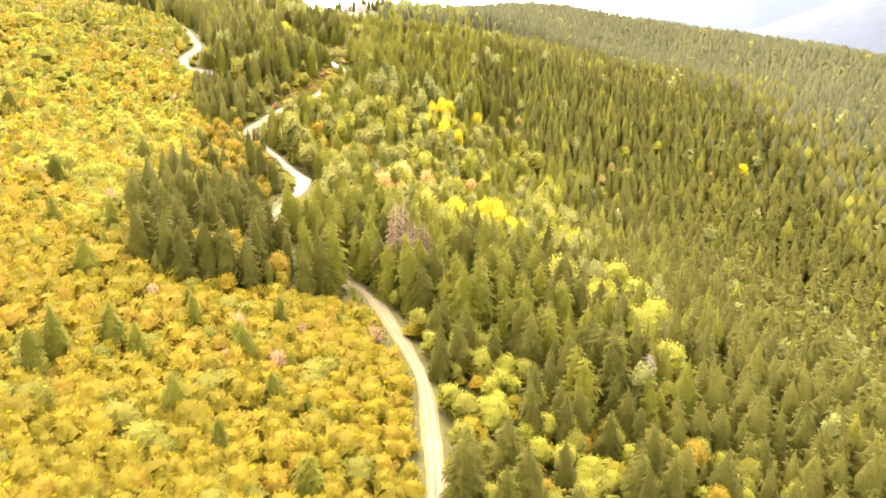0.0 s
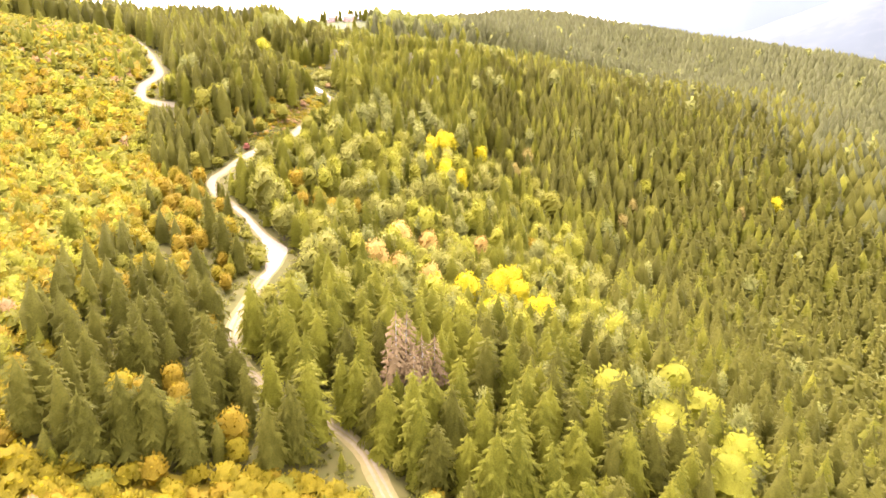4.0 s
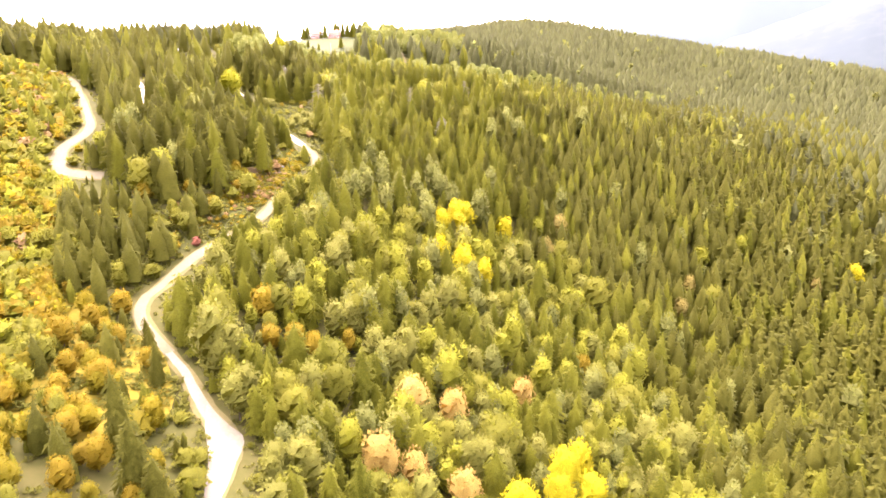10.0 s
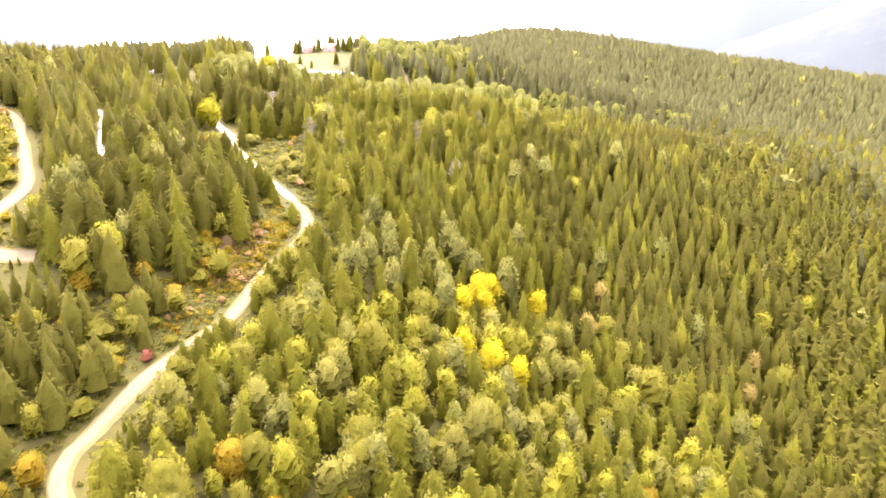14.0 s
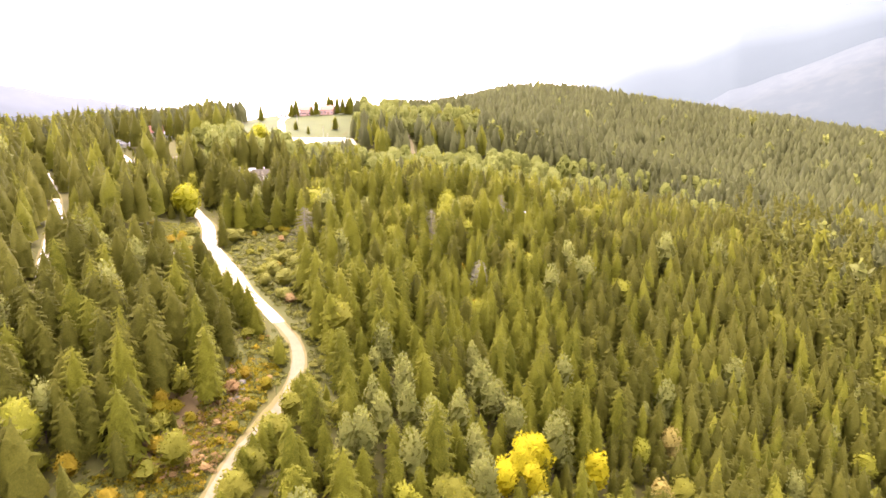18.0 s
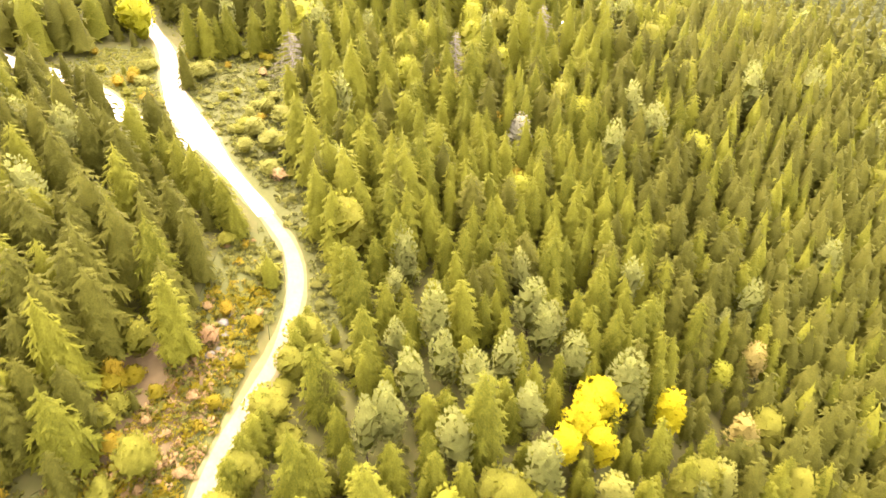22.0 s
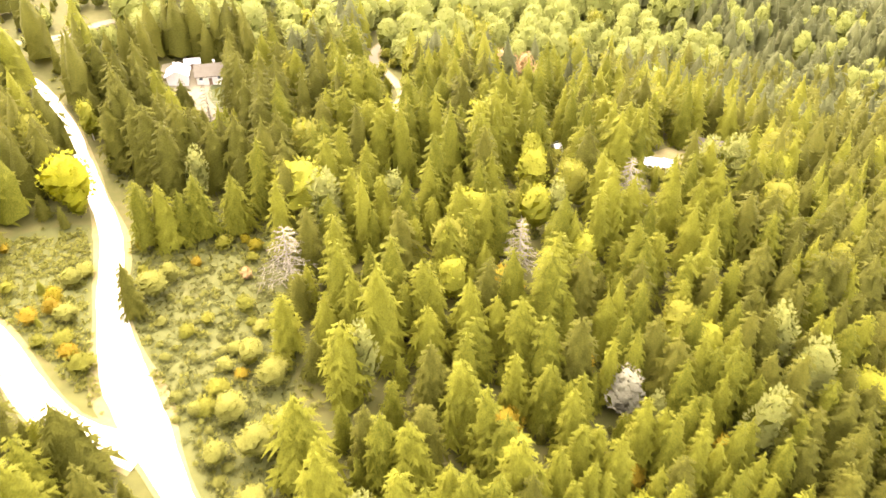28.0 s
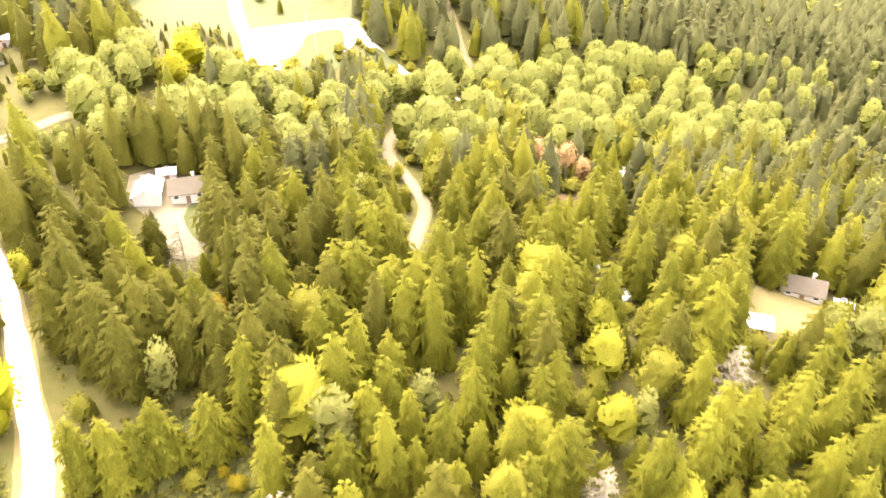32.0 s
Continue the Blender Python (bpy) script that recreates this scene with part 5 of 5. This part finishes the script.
# ---- houses ----
PLASTER = mottled("cream_plaster", [(0.3, (0.60, 0.54, 0.44)), (0.7, (0.74, 0.69, 0.60))], 0.3, 3, 0.9, 0.1)
ROSE = mottled("pink_plaster", [(0.3, (0.52, 0.30, 0.24)), (0.7, (0.62, 0.38, 0.31))], 0.3, 3, 0.9, 0.1)
WHITE = mottled("white_metal_sheet", [(0.3, (0.68, 0.67, 0.64)), (0.7, (0.80, 0.79, 0.77))], 0.4, 4, 0.45, 0.1)
TAUPE = mottled("weathered_taupe_shingles", [(0.3, (0.10, 0.082, 0.052)), (0.7, (0.14, 0.118, 0.078))], 0.5, 5, 0.85, 0.4)
REDTILE = mottled("red_roof_tiles", [(0.3, (0.36, 0.14, 0.09)), (0.7, (0.50, 0.23, 0.16))], 0.5, 5, 0.85, 0.4)
TIMBER = mottled("brown_timber", [(0.3, (0.16, 0.10, 0.06)), (0.7, (0.26, 0.17, 0.10))], 0.8, 6, 0.8, 0.3)
PANE, pn, pl, pb = material("window_glass", 0.08, 0.5)
pb.inputs["Base Color"].default_value = (0.05, 0.06, 0.07, 1)


def bars(items, mat, parent, name, label=""):
    """One mesh of boxes: each item is centre and size."""
    V, F = [], []
    for (x, y, z), (a, b, c) in items:
        i = len(V)
        V += [(x + sx * a / 2, y + sy * b / 2, z + sz * c / 2) for sz in (-1, 1) for sx, sy in ((-1, -1), (1, -1), (1, 1), (-1, 1))]
        F += [(i + 3, i + 2, i + 1, i), (i + 4, i + 5, i + 6, i + 7)] + [(i + k, i + (k + 1) % 4, i + 4 + (k + 1) % 4, i + 4 + k) for k in range(4)]
    return part(name, mesh_of(name, V, F, [mat]), parent, label)


def house(name, x, y, turn, L, W, H, rise, wall, roof_mat, label, windows=3, chimney=True, storeys=1, lift=0.0, category="house"):
    """A gabled house: body with gables, two roof slabs with eaves, chimney, door, windows with frame, pane and sill."""
    ob = new(name, None)
    ob.matrix_world = pose(x, y, float(height(x, y)) - 0.4 + lift, 0, 0, turn)
    tagged(ob, label, category)
    a, b = L / 2, W / 2
    V = [(-a, -b, -1.5), (a, -b, -1.5), (a, b, -1.5), (-a, b, -1.5), (-a, -b, H), (a, -b, H), (a, b, H), (-a, b, H), (-a, 0, H + rise), (a, 0, H + rise)]
    me = bpy.data.meshes.new("wall")
    me.from_pydata(V, [], [(0, 1, 5, 4), (2, 3, 7, 6), (1, 2, 6, 9, 5), (3, 0, 4, 8, 7), (3, 2, 1, 0), (4, 5, 9, 8), (6, 7, 8, 9)])
    me.materials.append(wall)
    part("wall", me, ob)
    o, e, t = 0.5, 0.45, 0.16
    sl = rise / b
    for side in (-1, 1):
        p = [(-a - e, side * (b + o), H - o * sl + 0.03), (a + e, side * (b + o), H - o * sl + 0.03), (a + e, 0, H + rise + 0.03), (-a - e, 0, H + rise + 0.03)]
        q = [(u, v, w + t) for u, v, w in p]
        me = bpy.data.meshes.new("roof")
        me.from_pydata(p + q, [], [(0, 1, 2, 3), (7, 6, 5, 4), (0, 4, 5, 1), (1, 5, 6, 2), (2, 6, 7, 3), (3, 7, 4, 0)])
        me.materials.append(roof_mat)
        part("roof", me, ob)
    if chimney:
        c = bars([((a * 0.4, b * 0.25, H + rise * 0.75 + 0.5), (0.6, 0.6, 1.7)), ((a * 0.4, b * 0.25, H + rise * 0.75 + 1.4), (0.8, 0.8, 0.12))], PLASTER, ob, "chimney")
    for st in range(storeys):
        z = 1.5 + 2.7 * st
        for k in range(windows):
            u = -a + L * (k + 0.5) / windows
            for side in (-1, 1):
                if st == 0 and side == -1 and k == windows // 2:
                    d = bars([((u, -b - 0.03, 1.0), (1.0, 0.10, 2.05))], TIMBER, ob, "door")
                    continue
                wd = bars([((u, side * (b + 0.02), z), (1.15, 0.08, 0.08)), ((u, side * (b + 0.02), z + 1.25), (1.15, 0.08, 0.08)),
                           ((u - 0.54, side * (b + 0.02), z + 0.62), (0.07, 0.08, 1.25)), ((u + 0.54, side * (b + 0.02), z + 0.62), (0.07, 0.08, 1.25))], WHITE, ob, "window")
                bars([((u, side * (b + 0.015), z + 0.62), (1.0, 0.03, 1.17))], PANE, wd, "pane")
                bars([((u, side * (b + 0.10), z - 0.08), (1.3, 0.2, 0.06))], WHITE, wd, "sill")
    return ob


house("house", -100.5, 592, 12, 8, 7, 2.8, 2.4, PLASTER, TAUPE, "single-storey house with a weathered taupe gable roof")
house("house", -109.5, 590, 100, 8, 6, 2.6, 1.5, PLASTER, WHITE, "annex with a bright white sheet-metal roof")
house("shed", -107, 598, 15, 4, 3, 2.2, 0.8, PLASTER, WHITE, "small white-roofed shed behind a house", 1, False, category="shed")
house("house", 47, 566, -28, 9, 7, 2.7, 2.2, PLASTER, TAUPE, "cottage with a beige gable roof among spruces")
house("shed", 54, 560, -30, 3.5, 2.6, 2.0, 0.6, WHITE, WHITE, "small white shed beside a cottage", 1, False, category="shed")
house("shed", 27, 550, -22, 7, 4.4, 2.3, 0.8, PLASTER, WHITE, "outbuilding with a bright white metal roof", 2, False, category="shed")
house("shed", 1, 558, 20, 2.6, 2.2, 2.0, 0.6, WHITE, WHITE, "little white hut between spruces", 1, False, category="shed")
house("shed", -3, 571, 70, 3.0, 2.4, 2.1, 0.6, WHITE, WHITE, "little white hut under tall spruces", 1, False, category="shed")
house("house", 68, 630, 30, 8, 6, 2.6, 2.0, PLASTER, TAUPE, "cottage with a brown roof in the wood")
house("house", 22, 634, -15, 6, 5, 2.4, 1.4, PLASTER, WHITE, "small pale house beside a clearing", 2)
house("house", -174, 652, 25, 11, 9, 5.2, 3.4, PLASTER, REDTILE, "two-storey cream house with a red tiled roof", 3, True, 2)
house("house", -176, 672, 10, 12, 8, 3.2, 1.2, PLASTER, WHITE, "low house with a white roof")
house("house", -189, 618, 40, 6, 5, 2.6, 2.0, PLASTER, REDTILE, "small house with a red tiled roof", 2)
house("house", -181, 628, 30, 6, 5, 2.6, 1.8, PLASTER, WHITE, "small cream house with a pale roof", 2)
house("hut", -107, 661, 80, 4.5, 3.6, 1.6, 3.2, WHITE, WHITE, "white steep-roofed hut beside the car park", 1, False, category="hut")
house("house", -107, 801, 5, 10, 9, 4.6, 2.6, ROSE, REDTILE, "long rose-coloured house with a red roof on the hilltop", 6, True, 1)
house("house", -90, 800, -8, 10, 8, 4.4, 2.6, ROSE, REDTILE, "rose-coloured house with a red roof on the hilltop", 4, True, 1)
house("house", -124, 800, 20, 9, 6, 2.4, 1.0, WHITE, WHITE, "low white cottage on the hilltop meadow", 3, False)
house("house", -330, 930, 20, 20, 12, 6, 4, ROSE, REDTILE, "large pink house with a red roof far behind the trees", 5, True, 2)


def pole(x, y, h):
    ob = new("utility_pole", None)
    ob.location = (x, y, float(height(x, y)) - 0.3)
    tagged(ob, "slim pale wooden utility pole beside the car park", "utility pole", "utility poles")
    V, F = [], []
    stick(V, F, (0, 0, 0), (0, 0, h), 0.16, 0.11, 8)
    part("post", mesh_of("post", V, F, [PALE_BARK]), ob)
    bars([((0, 0, h - 0.5), (1.6, 0.12, 0.12))], TIMBER, ob, "crossarm")


for x, y, h in ((-82, 700, 10), (-72, 646, 9), (-77, 680, 10), (-104, 735, 10)):
    pole(x, y, h)

# spruces round the meadow
for x, y, h in ((-180, 806, 16), (-175, 802, 17), (-170, 806, 17), (-166, 800, 15), (-163, 806, 16), (-140, 787, 13), (-118, 797, 12), (-115, 799, 13.5), (-113, 794, 10), (-102, 795, 8), (-98, 794, 13), (-89.5, 806, 15),
                (-87, 803, 13), (-82, 798, 15), (-78, 799, 13.5), (-74, 800, 13), (-71.5, 797, 15.5), (-78, 738, 10), (-104, 728, 7), (-94, 716, 6)):
    tree("spruce_tree", "spruce", x, y, h, SPRUCE, "dark spruce at the edge of the hilltop meadow", wide=1.3)


# a parked car by the houses
PAINT, pn, pl, pc = material("dark_car_paint", 0.3, 0.5)
pc.inputs["Base Color"].default_value = (0.035, 0.036, 0.042, 1)
TYRE = mottled("tyre_rubber", [(0.3, (0.02, 0.02, 0.02)), (0.7, (0.035, 0.035, 0.035))], 2, 8, 0.9, 0.2)


def car(x, y, turn):
    ob = new("car", None)
    ob.matrix_world = pose(x, y, float(height(x, y)) + 0.1, 0, 0, turn)
    tagged(ob, "dark parked hatchback beside a village house", "car")

    def loft(name, rows, mat, parent):
        """Cross sections along the car: place, half width, bottom and top."""
        bm = bmesh.new()
        rings = []
        for u, w, lo, hi in rows:
            e = min(0.12, (hi - lo) * 0.3)
            rings.append([bm.verts.new(p) for p in ((u, -w, lo), (u, -w, hi - e), (u, -w + e, hi), (u, w - e, hi), (u, w, hi - e), (u, w, lo))])
        for a, b in zip(rings, rings[1:]):
            for k in range(6):
                bm.faces.new((a[k], a[(k + 1) % 6], b[(k + 1) % 6], b[k]))
        bm.faces.new(rings[0][::-1]), bm.faces.new(rings[-1])
        bmesh.ops.recalc_face_normals(bm, faces=bm.faces)
        me = bpy.data.meshes.new(name)
        bm.to_mesh(me)
        bm.free()
        me.materials.append(mat)
        return part(name, me, parent)

    loft("body", [(-2.1, 0.74, 0.45, 0.78), (-1.9, 0.84, 0.28, 0.92), (-0.9, 0.87, 0.25, 0.96), (0.6, 0.87, 0.25, 0.97), (1.7, 0.86, 0.25, 0.98), (2.05, 0.78, 0.4, 0.85)], PAINT, ob)
    loft("windows", [(-1.0, 0.74, 0.94, 0.97), (-0.35, 0.68, 0.94, 1.38), (1.2, 0.66, 0.94, 1.40), (1.75, 0.70, 0.94, 1.0)], PANE, ob)
    loft("roof", [(-0.32, 0.64, 1.36, 1.42), (0.4, 0.65, 1.38, 1.47), (1.2, 0.62, 1.36, 1.44)], PAINT, ob)
    for u in (-1.3, 1.3):
        for v in (-0.8, 0.8):
            V, F = [], []
            stick(V, F, (u, v - 0.1, 0.2), (u, v + 0.1, 0.2), 0.32, 0.32, 14)
            F += [(0, k + 1, k) for k in range(1, 13)] + [(14, 14 + k, 15 + k) for k in range(1, 13)]
            part("wheel", mesh_of("wheel", V, F, [TYRE]), ob)


car(-161, 610.5, 35)
